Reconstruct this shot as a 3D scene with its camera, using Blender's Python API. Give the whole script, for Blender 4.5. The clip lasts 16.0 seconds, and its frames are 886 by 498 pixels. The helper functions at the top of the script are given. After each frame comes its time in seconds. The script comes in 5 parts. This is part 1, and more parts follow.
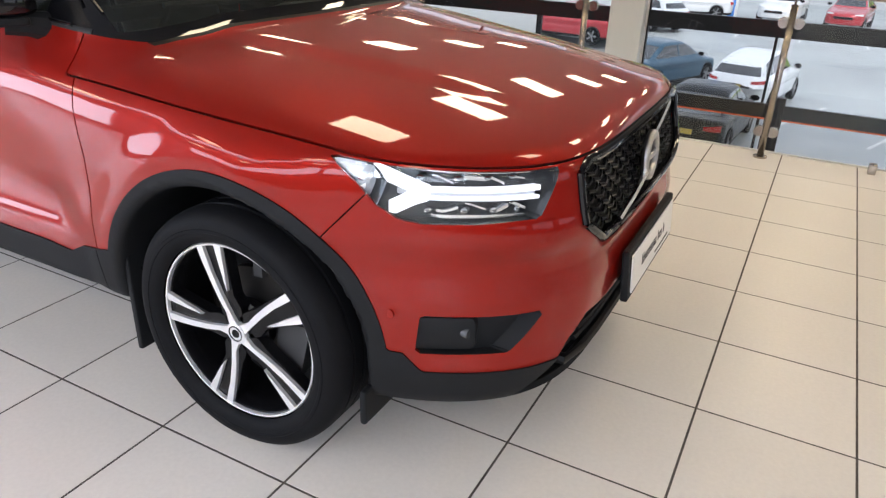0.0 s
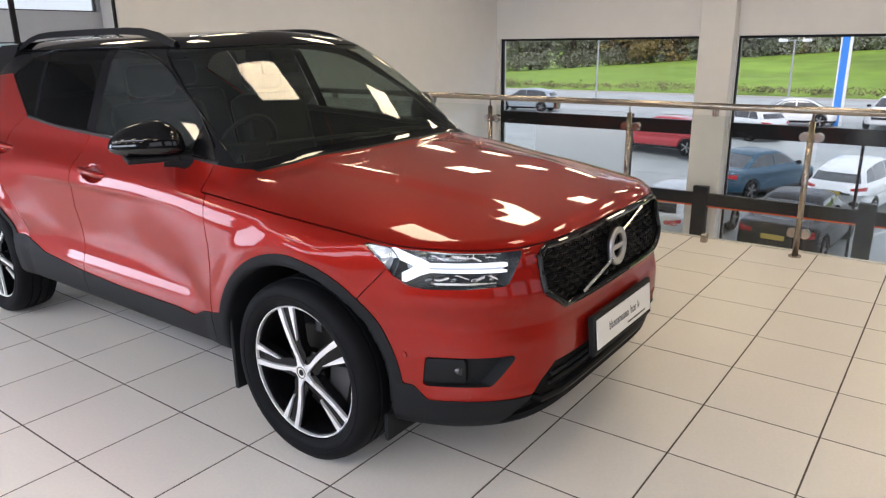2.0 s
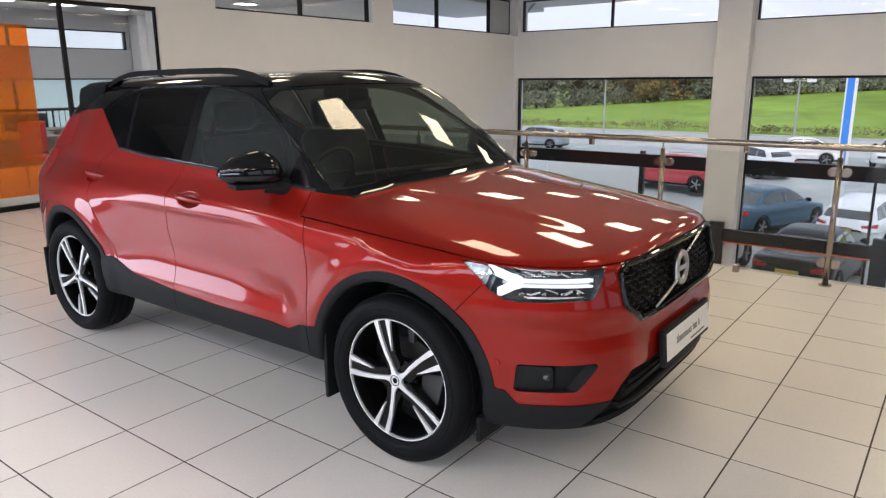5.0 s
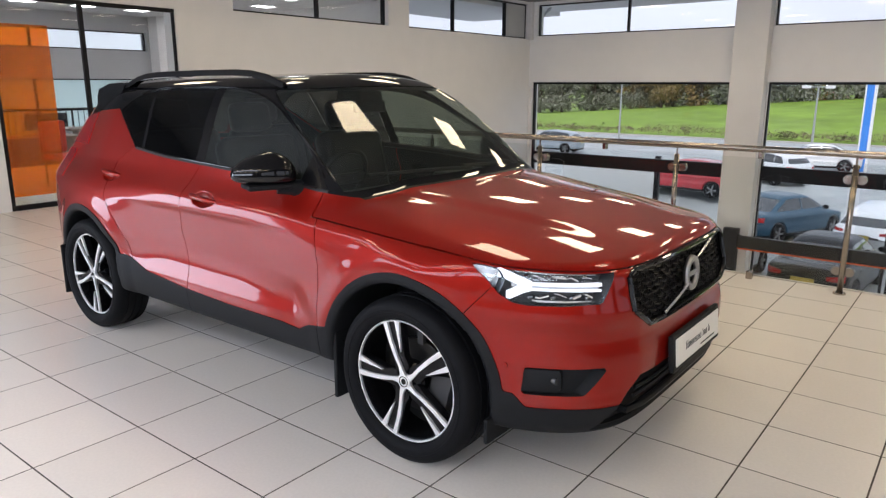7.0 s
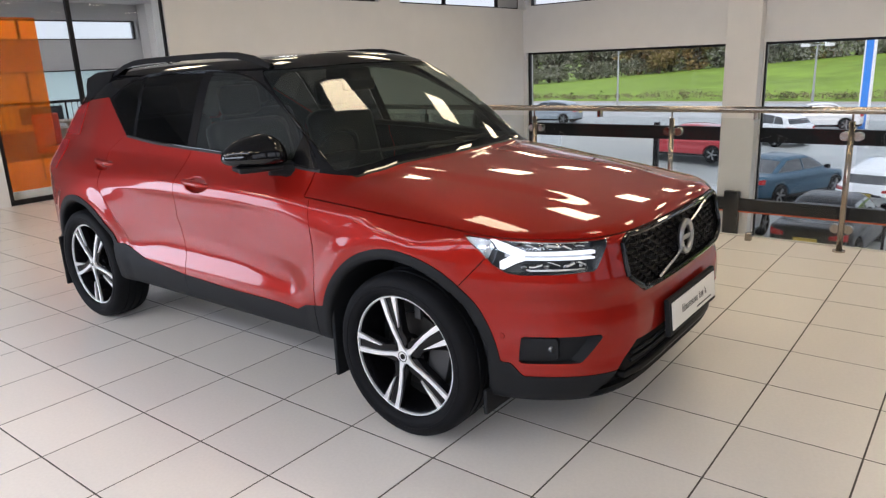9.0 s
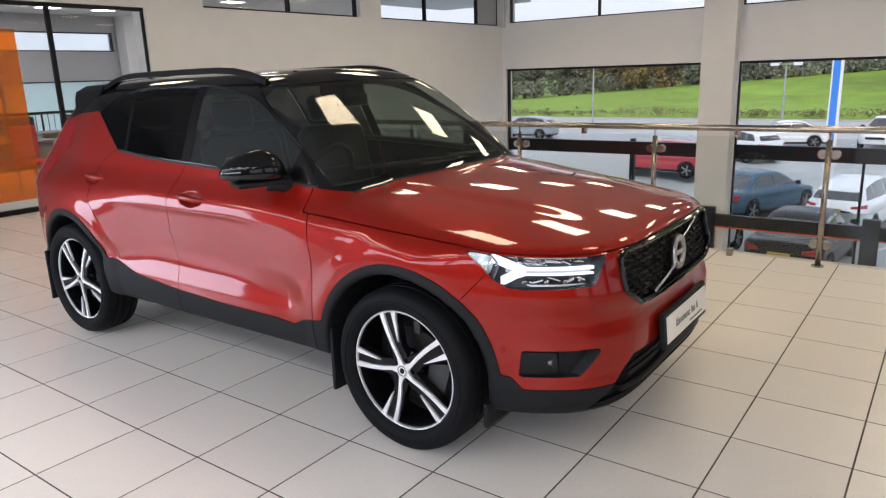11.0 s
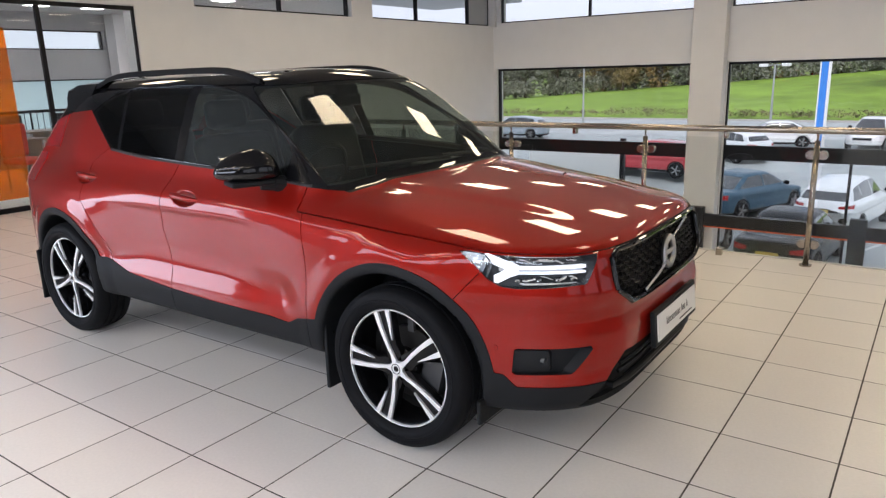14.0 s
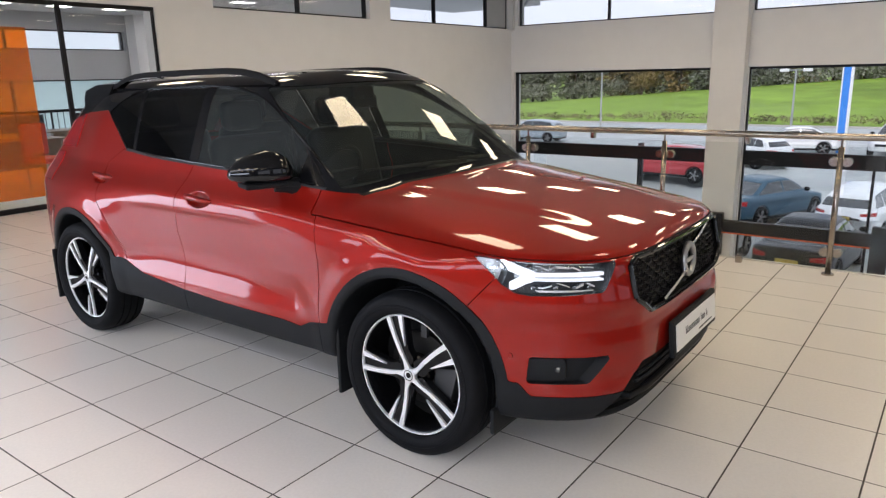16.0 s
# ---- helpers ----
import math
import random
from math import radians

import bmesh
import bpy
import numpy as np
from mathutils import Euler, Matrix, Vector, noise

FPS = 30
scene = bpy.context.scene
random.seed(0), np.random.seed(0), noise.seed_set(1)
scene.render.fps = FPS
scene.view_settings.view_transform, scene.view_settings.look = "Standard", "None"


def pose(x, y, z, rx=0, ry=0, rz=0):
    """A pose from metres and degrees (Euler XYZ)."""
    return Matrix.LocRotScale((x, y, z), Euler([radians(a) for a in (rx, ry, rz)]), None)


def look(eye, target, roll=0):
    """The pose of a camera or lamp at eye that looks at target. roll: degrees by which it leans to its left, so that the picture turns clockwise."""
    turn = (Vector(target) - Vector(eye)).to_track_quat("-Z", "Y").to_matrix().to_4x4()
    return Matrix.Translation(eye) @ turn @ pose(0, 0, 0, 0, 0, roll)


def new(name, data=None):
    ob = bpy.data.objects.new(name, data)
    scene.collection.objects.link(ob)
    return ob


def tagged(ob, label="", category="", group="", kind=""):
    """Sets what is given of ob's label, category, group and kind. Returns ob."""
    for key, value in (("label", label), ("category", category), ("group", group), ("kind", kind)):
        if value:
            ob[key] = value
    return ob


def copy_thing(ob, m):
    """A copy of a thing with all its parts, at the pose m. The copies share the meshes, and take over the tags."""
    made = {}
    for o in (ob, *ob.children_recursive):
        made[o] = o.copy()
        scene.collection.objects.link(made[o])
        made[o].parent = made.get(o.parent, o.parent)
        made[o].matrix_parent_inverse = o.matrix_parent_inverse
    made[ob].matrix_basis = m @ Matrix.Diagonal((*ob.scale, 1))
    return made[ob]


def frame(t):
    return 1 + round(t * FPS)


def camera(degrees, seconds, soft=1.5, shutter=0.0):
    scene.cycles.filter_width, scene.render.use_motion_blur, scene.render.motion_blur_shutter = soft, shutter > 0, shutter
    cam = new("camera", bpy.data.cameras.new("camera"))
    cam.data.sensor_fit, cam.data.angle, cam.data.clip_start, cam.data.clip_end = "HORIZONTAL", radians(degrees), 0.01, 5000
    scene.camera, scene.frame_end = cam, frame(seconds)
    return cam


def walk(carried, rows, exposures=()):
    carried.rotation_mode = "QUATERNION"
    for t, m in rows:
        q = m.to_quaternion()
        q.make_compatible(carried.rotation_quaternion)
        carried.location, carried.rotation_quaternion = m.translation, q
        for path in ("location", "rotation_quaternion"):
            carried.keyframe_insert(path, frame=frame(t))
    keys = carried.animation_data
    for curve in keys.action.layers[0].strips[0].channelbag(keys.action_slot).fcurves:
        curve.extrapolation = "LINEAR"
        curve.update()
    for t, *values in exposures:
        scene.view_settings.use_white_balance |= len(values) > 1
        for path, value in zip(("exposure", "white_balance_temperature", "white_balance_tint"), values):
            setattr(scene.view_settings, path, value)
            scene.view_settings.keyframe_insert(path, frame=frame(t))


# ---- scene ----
cam = camera(64.6, 16.0, soft=1.3)

PATH = [
    (0, (3.327, -1.091, 1.397), (2.493, 0.514, 0.544), 2.1),
    (0.5, (3.581, -1.231, 1.42), (2.599, 0.333, 0.65), 3.0),
    (1, (3.789, -1.291, 1.467), (2.877, 0.334, 0.741), 4.1),
    (1.5, (3.943, -1.384, 1.511), (2.881, 0.176, 0.848), 1.0),
    (2, (3.957, -1.518, 1.544), (2.811, 0.021, 0.979), -0.7),
    (2.5, (3.918, -1.675, 1.555), (2.806, -0.102, 1.018), -1.6),
    (3, (3.945, -1.742, 1.564), (2.84, -0.153, 1.06), -1.0),
    (3.5, (3.987, -1.817, 1.548), (2.872, -0.236, 1.042), -0.5),
    (4, (3.939, -1.881, 1.562), (2.757, -0.339, 1.088), -0.6),
    (6.5, (3.842, -1.945, 1.545), (2.69, -0.379, 1.078), -0.1),
    (7, (3.884, -1.934, 1.557), (2.681, -0.403, 1.099), 0.1),
    (7.5, (3.911, -1.893, 1.556), (2.708, -0.363, 1.094), -0.4),
    (8, (3.923, -1.867, 1.554), (2.727, -0.338, 1.071), -1.3),
    (8.5, (3.938, -1.869, 1.549), (2.724, -0.364, 1.037), -2.6),
    (9, (3.919, -1.914, 1.546), (2.718, -0.403, 1.024), -2.5),
    (9.5, (3.888, -1.99, 1.559), (2.724, -0.438, 1.073), -2.7),
    (12, (3.86, -2.002, 1.569), (2.708, -0.439, 1.089), -1.7),
    (12.5, (3.871, -2.013, 1.583), (2.72, -0.441, 1.132), -1.9),
    (13, (3.871, -2.036, 1.575), (2.712, -0.462, 1.154), -2.0),
    (13.5, (3.867, -2.032, 1.562), (2.71, -0.461, 1.122), -1.9),
    (14, (3.868, -2.028, 1.569), (2.739, -0.452, 1.081), -1.7),
    (14.5, (3.87, -2.011, 1.57), (2.756, -0.427, 1.072), -1.8),
    (15, (3.86, -2.008, 1.568), (2.742, -0.423, 1.082), -1.6),
    (15.5, (3.848, -2.001, 1.567), (2.695, -0.439, 1.087), -1.5),
    (16, (3.842, -1.987, 1.567), (2.676, -0.434, 1.087), -1.3),
]
walk(cam, [(t, look(eye, target, roll)) for t, eye, target, roll in PATH], exposures=[(0.0, 0.27, 6150, 20), (0.5, 0.26, 6150, 20), (1.0, 0.23, 6150, 20), (2.0, 0.14, 6150, 20), (3.0, -0.02, 6150, 20), (16.0, -0.02, 6150, 20)])

# ---- world and light ----
world = bpy.data.worlds.new("overcast_sky")
scene.world = world
world.use_nodes = True
wn = world.node_tree.nodes
wl = world.node_tree.links
sky = wn.new("ShaderNodeTexSky")
sky.sky_type = "NISHITA"
sky.sun_disc = False
sky.sun_elevation = radians(28)
sky.sun_rotation = radians(150)
sky.dust_density = 5.0
veil = wn.new("ShaderNodeMix")
veil.data_type = "RGBA"
veil.inputs[0].default_value = 0.8
veil.inputs[7].default_value = (9.0, 9.4, 10.0, 1)
wl.new(sky.outputs[0], veil.inputs[6])
cloudmap = wn.new("ShaderNodeTexNoise")
cloudmap.inputs["Scale"].default_value = 3.0
cloudmap.inputs["Detail"].default_value = 5.0
cloudramp = wn.new("ShaderNodeMapRange")
cloudramp.inputs[3].default_value = 0.85
cloudramp.inputs[4].default_value = 1.15
wl.new(cloudmap.outputs["Fac"], cloudramp.inputs[0])
cloudmul = wn.new("ShaderNodeVectorMath")
cloudmul.operation = "SCALE"
wl.new(veil.outputs[2], cloudmul.inputs[0])
wl.new(cloudramp.outputs[0], cloudmul.inputs["Scale"])
wl.new(cloudmul.outputs[0], wn["Background"].inputs["Color"])
wn["Background"].inputs["Strength"].default_value = 0.125

sun = new("sun", bpy.data.lights.new("sun", "SUN"))
sun.data.energy = 2.0
sun.data.angle = radians(15)
sun.data.color = (1.0, 0.95, 0.88)
sun.matrix_world = look((0, 0, 30), (-8, 24, 0))

# lamp in an added, unseen rooflight: car shoulder highlight and floor light
day = new("added_rooflight_lamp", bpy.data.lights.new("added_rooflight_lamp", "AREA"))
day.data.shape, day.data.size, day.data.size_y = "RECTANGLE", 12.6, 0.85
day.data.energy = 190.0
day.data.color = (0.84, 0.93, 1.0)
day.matrix_world = pose(1.0, -3.95, 3.66)

# area lamps added in the unseen side windows, for floor light and car reflections
for at, wide, high, power in (((-5.98, -4.45, 1.55), 2.6, 2.4, 170.0), ((1.8, -6.32, 2.05), 13.0, 1.1, 340.0)):
    side_day = new("window_daylight", bpy.data.lights.new("window_daylight", "AREA"))
    side_day.data.shape, side_day.data.size, side_day.data.size_y = "RECTANGLE", wide, high
    side_day.data.energy = power
    side_day.data.color = (0.78, 0.90, 1.0)
    side_day.matrix_world = look(at, (at[0] + (1 if wide < 6 else 0), at[1] + (0 if wide < 6 else 1), at[2]))

PANEL_POWER = 14.2          # radiance of the ceiling light panels
scene.view_settings.exposure = 0.0

# ---- materials ----
def mat(name, base, rough=0.5, metal=0.0, vary=0.0, scale=8.0, bump=0.0, bump_scale=60.0, coat=0.0, spec=0.5,
        stain=0.0, stain_scale=1.2, trans=0.0, ior=1.45, emit=None, power=0.0, island=0.0, rough_vary=0.0, per_object=0.0):
    m = bpy.data.materials.new(name)
    m.use_nodes = True
    n, l = m.node_tree.nodes, m.node_tree.links
    p = n["Principled BSDF"]
    p.inputs["Base Color"].default_value = (*base, 1)
    p.inputs["Roughness"].default_value = rough
    p.inputs["Metallic"].default_value = metal
    p.inputs["Coat Weight"].default_value = coat
    p.inputs["Coat Roughness"].default_value = 0.03
    p.inputs["Specular IOR Level"].default_value = spec
    p.inputs["Transmission Weight"].default_value = trans
    p.inputs["IOR"].default_value = ior
    if emit:
        p.inputs["Emission Color"].default_value = (*emit, 1)
        p.inputs["Emission Strength"].default_value = power
    tc = n.new("ShaderNodeTexCoord")
    value = None

    def times(a, b):
        k = n.new("ShaderNodeMath")
        k.operation = "MULTIPLY"
        l.new(a, k.inputs[0])
        l.new(b, k.inputs[1])
        return k.outputs[0]

    def noise_range(sc, amount, detail=4.0):
        t = n.new("ShaderNodeTexNoise")
        t.inputs["Scale"].default_value = sc
        t.inputs["Detail"].default_value = detail
        l.new(tc.outputs["Object"], t.inputs["Vector"])
        r = n.new("ShaderNodeMapRange")
        r.inputs[1].default_value = 0.3
        r.inputs[2].default_value = 0.7
        r.inputs[3].default_value = 1 - amount
        r.inputs[4].default_value = 1 + amount
        l.new(t.outputs["Fac"], r.inputs[0])
        return r.outputs[0]

    if vary:
        value = noise_range(scale, vary)
    if stain:
        s = noise_range(stain_scale, stain, 6.0)
        value = times(value, s) if value else s
    if per_object or island:
        src = n.new("ShaderNodeObjectInfo" if per_object else "ShaderNodeNewGeometry")
        r = n.new("ShaderNodeMapRange")
        r.inputs[3].default_value = 1 - (per_object or island)
        r.inputs[4].default_value = 1 + (per_object or island)
        l.new(src.outputs["Random" if per_object else "Random Per Island"], r.inputs[0])
        value = times(value, r.outputs[0]) if value else r.outputs[0]
    if value:
        s = n.new("ShaderNodeVectorMath")
        s.operation = "SCALE"
        s.inputs[0].default_value = base
        l.new(value, s.inputs["Scale"])
        l.new(s.outputs[0], p.inputs["Base Color"])
    if rough_vary:
        r = noise_range(stain_scale * 3, rough_vary)
        k = n.new("ShaderNodeMath")
        k.operation = "MULTIPLY"
        k.inputs[1].default_value = rough
        l.new(r, k.inputs[0])
        l.new(k.outputs[0], p.inputs["Roughness"])
    if bump:
        t = n.new("ShaderNodeTexNoise")
        t.inputs["Scale"].default_value = bump_scale
        t.inputs["Detail"].default_value = 3.0
        l.new(tc.outputs["Object"], t.inputs["Vector"])
        b = n.new("ShaderNodeBump")
        b.inputs["Strength"].default_value = bump
        b.inputs["Distance"].default_value = 0.004
        l.new(t.outputs["Fac"], b.inputs["Height"])
        l.new(b.outputs[0], p.inputs["Normal"])
    return m


def glass_mat(name, tint, gloss_rough=0.0, haze=0.0, haze_colour=(0.7, 0.75, 0.75), f0=0.04):
    """Thin pane: clear body tinted by tint, with a Fresnel gloss and an even matte colour mixed in."""
    m = bpy.data.materials.new(name)
    m.use_nodes = True
    n, l = m.node_tree.nodes, m.node_tree.links
    n.remove(n["Principled BSDF"])
    out = n["Material Output"]
    tr = n.new("ShaderNodeBsdfTransparent")
    tr.inputs[0].default_value = (*tint, 1)
    gl = n.new("ShaderNodeBsdfGlossy")
    gl.inputs["Roughness"].default_value = gloss_rough
    fr = n.new("ShaderNodeLayerWeight")
    fr.inputs["Blend"].default_value = 0.5
    pw = n.new("ShaderNodeMath")
    pw.operation = "POWER"
    pw.inputs[1].default_value = 5.0
    l.new(fr.outputs["Facing"], pw.inputs[0])
    ma = n.new("ShaderNodeMath")
    ma.operation = "MULTIPLY_ADD"
    ma.inputs[1].default_value = 0.96 - f0
    ma.inputs[2].default_value = f0
    l.new(pw.outputs[0], ma.inputs[0])
    mx = n.new("ShaderNodeMixShader")
    l.new(ma.outputs[0], mx.inputs[0])
    l.new(tr.outputs[0], mx.inputs[1])
    l.new(gl.outputs[0], mx.inputs[2])
    last = mx.outputs[0]
    if haze:
        df = n.new("ShaderNodeBsdfDiffuse" if haze < 0.2 or haze > 0.3 else "ShaderNodeBsdfTranslucent")
        df.inputs[0].default_value = (*haze_colour, 1)
        m2 = n.new("ShaderNodeMixShader")
        m2.inputs[0].default_value = haze
        l.new(last, m2.inputs[1])
        l.new(df.outputs[0], m2.inputs[2])
        last = m2.outputs[0]
    l.new(last, out.inputs[0])
    return m


M_WALL = mat("white_wall_paint", (0.71, 0.71, 0.71), 0.65, vary=0.015, scale=3, bump=0.05, bump_scale=220, stain=0.02, stain_scale=0.6)
M_COLUMN = mat("white_column_paint", (0.68, 0.675, 0.665), 0.55, vary=0.02, scale=3, bump=0.05, bump_scale=200)
# ceiling coloured darker than it is, so the bonnet reflects less of it
M_CEIL = mat("dimmed_ceiling_paint", (0.19, 0.19, 0.19), 0.8, vary=0.02, scale=2)
M_TILE = mat("porcelain_tile", (0.68, 0.65, 0.615), 0.30, vary=0.03, scale=70, stain=0.018, stain_scale=1.3, bump=0.05, bump_scale=140, per_object=0.035, rough_vary=0.05)
M_TILE_REST = mat("porcelain_tile_rest", (0.68, 0.65, 0.615), 0.30, vary=0.03, scale=70, stain=0.018, stain_scale=1.3, bump=0.05, bump_scale=140, island=0.035, rough_vary=0.05)
M_GROUT = mat("dark_grout", (0.075, 0.065, 0.058), 0.9, vary=0.3, scale=30)
M_EDGE = mat("pale_floor_edge", (0.62, 0.60, 0.57), 0.5, vary=0.05)
M_FRAME = mat("black_aluminium", (0.009, 0.009, 0.011), 0.38, spec=0.22, vary=0.15, scale=20, bump=0.03)
M_STEEL = mat("brushed_steel", (0.40, 0.355, 0.31), 0.27, 1.0, vary=0.06, scale=40, bump=0.04, bump_scale=300)
M_PANE = glass_mat("clear_pane", (0.95, 0.97, 0.965), f0=0.02)
M_BALUS = glass_mat("balustrade_pane", (0.95, 0.97, 0.965), f0=0.028)
M_ORANGE = glass_mat("orange_film", (1.0, 0.46, 0.04), 0.02, 0.19, (1.0, 0.31, 0.012))
M_PANEL_EM = mat("light_panel_diffuser", (0.9, 0.88, 0.84), 0.6, emit=(1.0, 0.83, 0.51), power=PANEL_POWER)
M_PANEL_COOL = mat("office_light_diffuser", (0.9, 0.9, 0.88), 0.6, emit=(1.0, 0.96, 0.90), power=13.0)
M_GREYWALL = mat("grey_office_wall", (0.42, 0.43, 0.44), 0.7, vary=0.03, scale=3)
# asphalt with the sky's glare on wet ground put into its base colour
M_ASPHALT = mat("wet_asphalt_with_glare", (0.35, 0.375, 0.375), 0.45, vary=0.12, scale=60, stain=0.16, stain_scale=0.35, bump=0.3, bump_scale=120, rough_vary=0.3)
M_LINE = mat("road_line_paint", (0.72, 0.72, 0.70), 0.6, vary=0.1, scale=15)
M_KERB = mat("kerb_concrete", (0.42, 0.41, 0.39), 0.8, vary=0.1, scale=10)
M_FIELD = mat("pasture_grass", (0.180, 0.29, 0.028), 0.85, vary=0.22, scale=0.35, stain=0.25, stain_scale=0.06, bump=0.4, bump_scale=8)
M_HEDGE = mat("winter_hedge", (0.19, 0.155, 0.10), 0.9, vary=0.25, scale=1.5, island=0.4)
M_HEDGE_GREEN = mat("green_hedge", (0.06, 0.085, 0.025), 0.9, vary=0.35, scale=1.5, island=0.4)
# leaf green paled and greyed: haze over the distance is in the colour
M_LEAF = mat("hazed_woodland_leaf", (0.225, 0.235, 0.185), 0.9, island=0.16)
M_LEAF_AUT = mat("autumn_leaf", (0.26, 0.19, 0.085), 0.9, island=0.2)
M_SHRUB = mat("olive_shrub_leaf", (0.15, 0.125, 0.06), 0.9, island=0.25)
M_BARK = mat("bark", (0.075, 0.055, 0.04), 0.9, vary=0.3, scale=6, bump=0.5, bump_scale=14)
M_BLUE = mat("blue_sign_paint", (0.05, 0.24, 0.72), 0.4, vary=0.03)
M_WHITE = mat("white_gloss", (0.78, 0.79, 0.79), 0.35, vary=0.03, coat=0.3)
M_GALV = mat("galvanised_steel", (0.42, 0.44, 0.45), 0.45, 0.7, vary=0.1)
M_ORANGE_STRIP = mat("orange_barrier_paint", (0.75, 0.11, 0.02), 0.5, vary=0.06)


# ---- mesh helpers ----
def ob_from(name, verts, faces, material, parent=None, label="", smooth=False, normals=None):
    me = bpy.data.meshes.new(name)
    me.from_pydata([tuple(v) for v in verts], [], [tuple(int(i) for i in f) for f in faces])
    me.materials.append(material)
    if smooth:
        me.polygons.foreach_set("use_smooth", [True] * len(me.polygons))
    if normals is not None:
        me.normals_split_custom_set_from_vertices([tuple(v) for v in normals])
    me.update()
    ob = new(name, me)
    ob.parent = parent
    if label:
        ob["label"] = label
    return ob


def part(name, bm, material, parent=None, label="", smooth=False):
    bmesh.ops.recalc_face_normals(bm, faces=bm.faces)
    me = bpy.data.meshes.new(name)
    bm.to_mesh(me)
    bm.free()
    me.materials.append(material)
    if smooth:
        me.polygons.foreach_set("use_smooth", [True] * len(me.polygons))
    ob = new(name, me)
    ob.parent = parent
    if label:
        ob["label"] = label
    return ob


def smooth_by_angle(ob, deg=35):
    me = ob.data
    me.polygons.foreach_set("use_smooth", [True] * len(me.polygons))
    me.set_sharp_from_angle(angle=radians(deg))
    return ob


def thing(name, label, category, m=None, group="", kind=""):
    ob = new(name)
    ob.empty_display_size = 0.1
    if m is not None:
        ob.matrix_basis = m
    return tagged(ob, label, category, group, kind)


def box(bm, x0, x1, y0, y1, z0, z1, bevel=0.0, m=None):
    vs = [bm.verts.new((x, y, z)) for x in (x0, x1) for y in (y0, y1) for z in (z0, z1)]
    fs = [bm.faces.new([vs[i] for i in q]) for q in ((0, 1, 3, 2), (4, 6, 7, 5), (0, 4, 5, 1), (2, 3, 7, 6), (0, 2, 6, 4), (1, 5, 7, 3))]
    if bevel:
        es = list({e for f in fs for e in f.edges})
        r = bmesh.ops.bevel(bm, geom=es, offset=bevel, segments=2, affect="EDGES", profile=0.5)
        vs = list({v for f in r["faces"] for v in f.verts} | {v for v in vs if v.is_valid})
    if m is not None:
        bmesh.ops.transform(bm, matrix=m, verts=vs)
    return bm


def boxpart(name, dims, material, parent=None, label="", bevel=0.0, m=None):
    return part(name, box(bmesh.new(), *dims, bevel=bevel, m=m), material, parent, label)


def tube(bm, pts, r, seg=10, caps=True, radii=None):
    pts = [Vector(p) for p in pts]
    rings = []
    up = Vector((0, 0, 1))
    for i, p in enumerate(pts):
        d = (pts[min(i + 1, len(pts) - 1)] - pts[max(i - 1, 0)]).normalized()
        ref = up if abs(d.dot(up)) < 0.95 else Vector((1, 0, 0))
        s = d.cross(ref).normalized()
        t = s.cross(d)
        rr = radii[i] if radii else r
        rings.append([bm.verts.new(p + rr * (math.cos(a) * s + math.sin(a) * t)) for a in (2 * math.pi * k / seg for k in range(seg))])
    for a, b in zip(rings, rings[1:]):
        for k in range(seg):
            bm.faces.new((a[k], a[(k + 1) % seg], b[(k + 1) % seg], b[k]))
    if caps:
        bm.faces.new(rings[0][::-1])
        bm.faces.new(rings[-1])
    return bm


def lathe(bm, prof, seg=48, axis="y", closed=False):
    """Turn (radius, offset) pairs about the y axis."""
    rings = []
    for r, o in prof:
        rings.append([bm.verts.new((r * math.cos(a), o, r * math.sin(a))) for a in (2 * math.pi * k / seg for k in range(seg))])
    pairs = list(zip(rings, rings[1:]))
    if closed:
        pairs.append((rings[-1], rings[0]))
    for a, b in pairs:
        for k in range(seg):
            bm.faces.new((a[k], a[(k + 1) % seg], b[(k + 1) % seg], b[k]))
    return bm


def structure(name, bm, material, label, category):
    return tagged(part(name, bm, material), label, category, kind="structure")


# ---- the hall ----
XL = -5.65     # face of the partition wall
YW = 13.70     # face of the window wall
XR = 9.5
YB = -6.0
G = -3.5       # yard outside, close to the windows
GF = -2.9      # foot of the field
CEIL = 3.52
TS = 0.46      # tile pitch
EDGE = 4.12    # edge of the upper floor


def wall_with_holes(axis, face, thick, u0, u1, z0, z1, holes):
    """Solid wall with rectangular openings: cut into columns and lintels that butt end to end."""
    bm = bmesh.new()

    def put(a, b, c, d):
        if b - a < 1e-4 or d - c < 1e-4:
            return
        if axis == "x":
            box(bm, face, face + thick, a, b, c, d)
        else:
            box(bm, a, b, face, face + thick, c, d)
    us = sorted({u0, u1, *(h[0] for h in holes), *(h[1] for h in holes)})
    for a, b in zip(us, us[1:]):
        hs = sorted((h[2], h[3]) for h in holes if h[0] <= a + 1e-6 and h[1] >= b - 1e-6)
        z = z0
        for c, d in hs:
            put(a, b, z, c)
            z = d
        put(a, b, z, z1)
    bmesh.ops.remove_doubles(bm, verts=bm.verts, dist=1e-5)
    return bm


W_HOLES = [(-5.8, -3.1, 0.3, 2.8), (1.52, 3.975, -0.0, 2.60), (4.97, 8.50, 2.65, 3.47), (9.10, 13.62, 2.65, 3.47)]
# walls out of view, coloured dark to cut bounce and haze on the car
M_DARKWALL = mat("unseen_wall_darkened", (0.11, 0.115, 0.12), 0.6, vary=0.03, scale=3)
structure("wall_southwest", wall_with_holes("x", XL - 0.30, 0.30, YB, 0.9, 0.0, CEIL, W_HOLES[:1]), M_DARKWALL, "unseen wall with windows, coloured dark to dim car reflections", "wall")
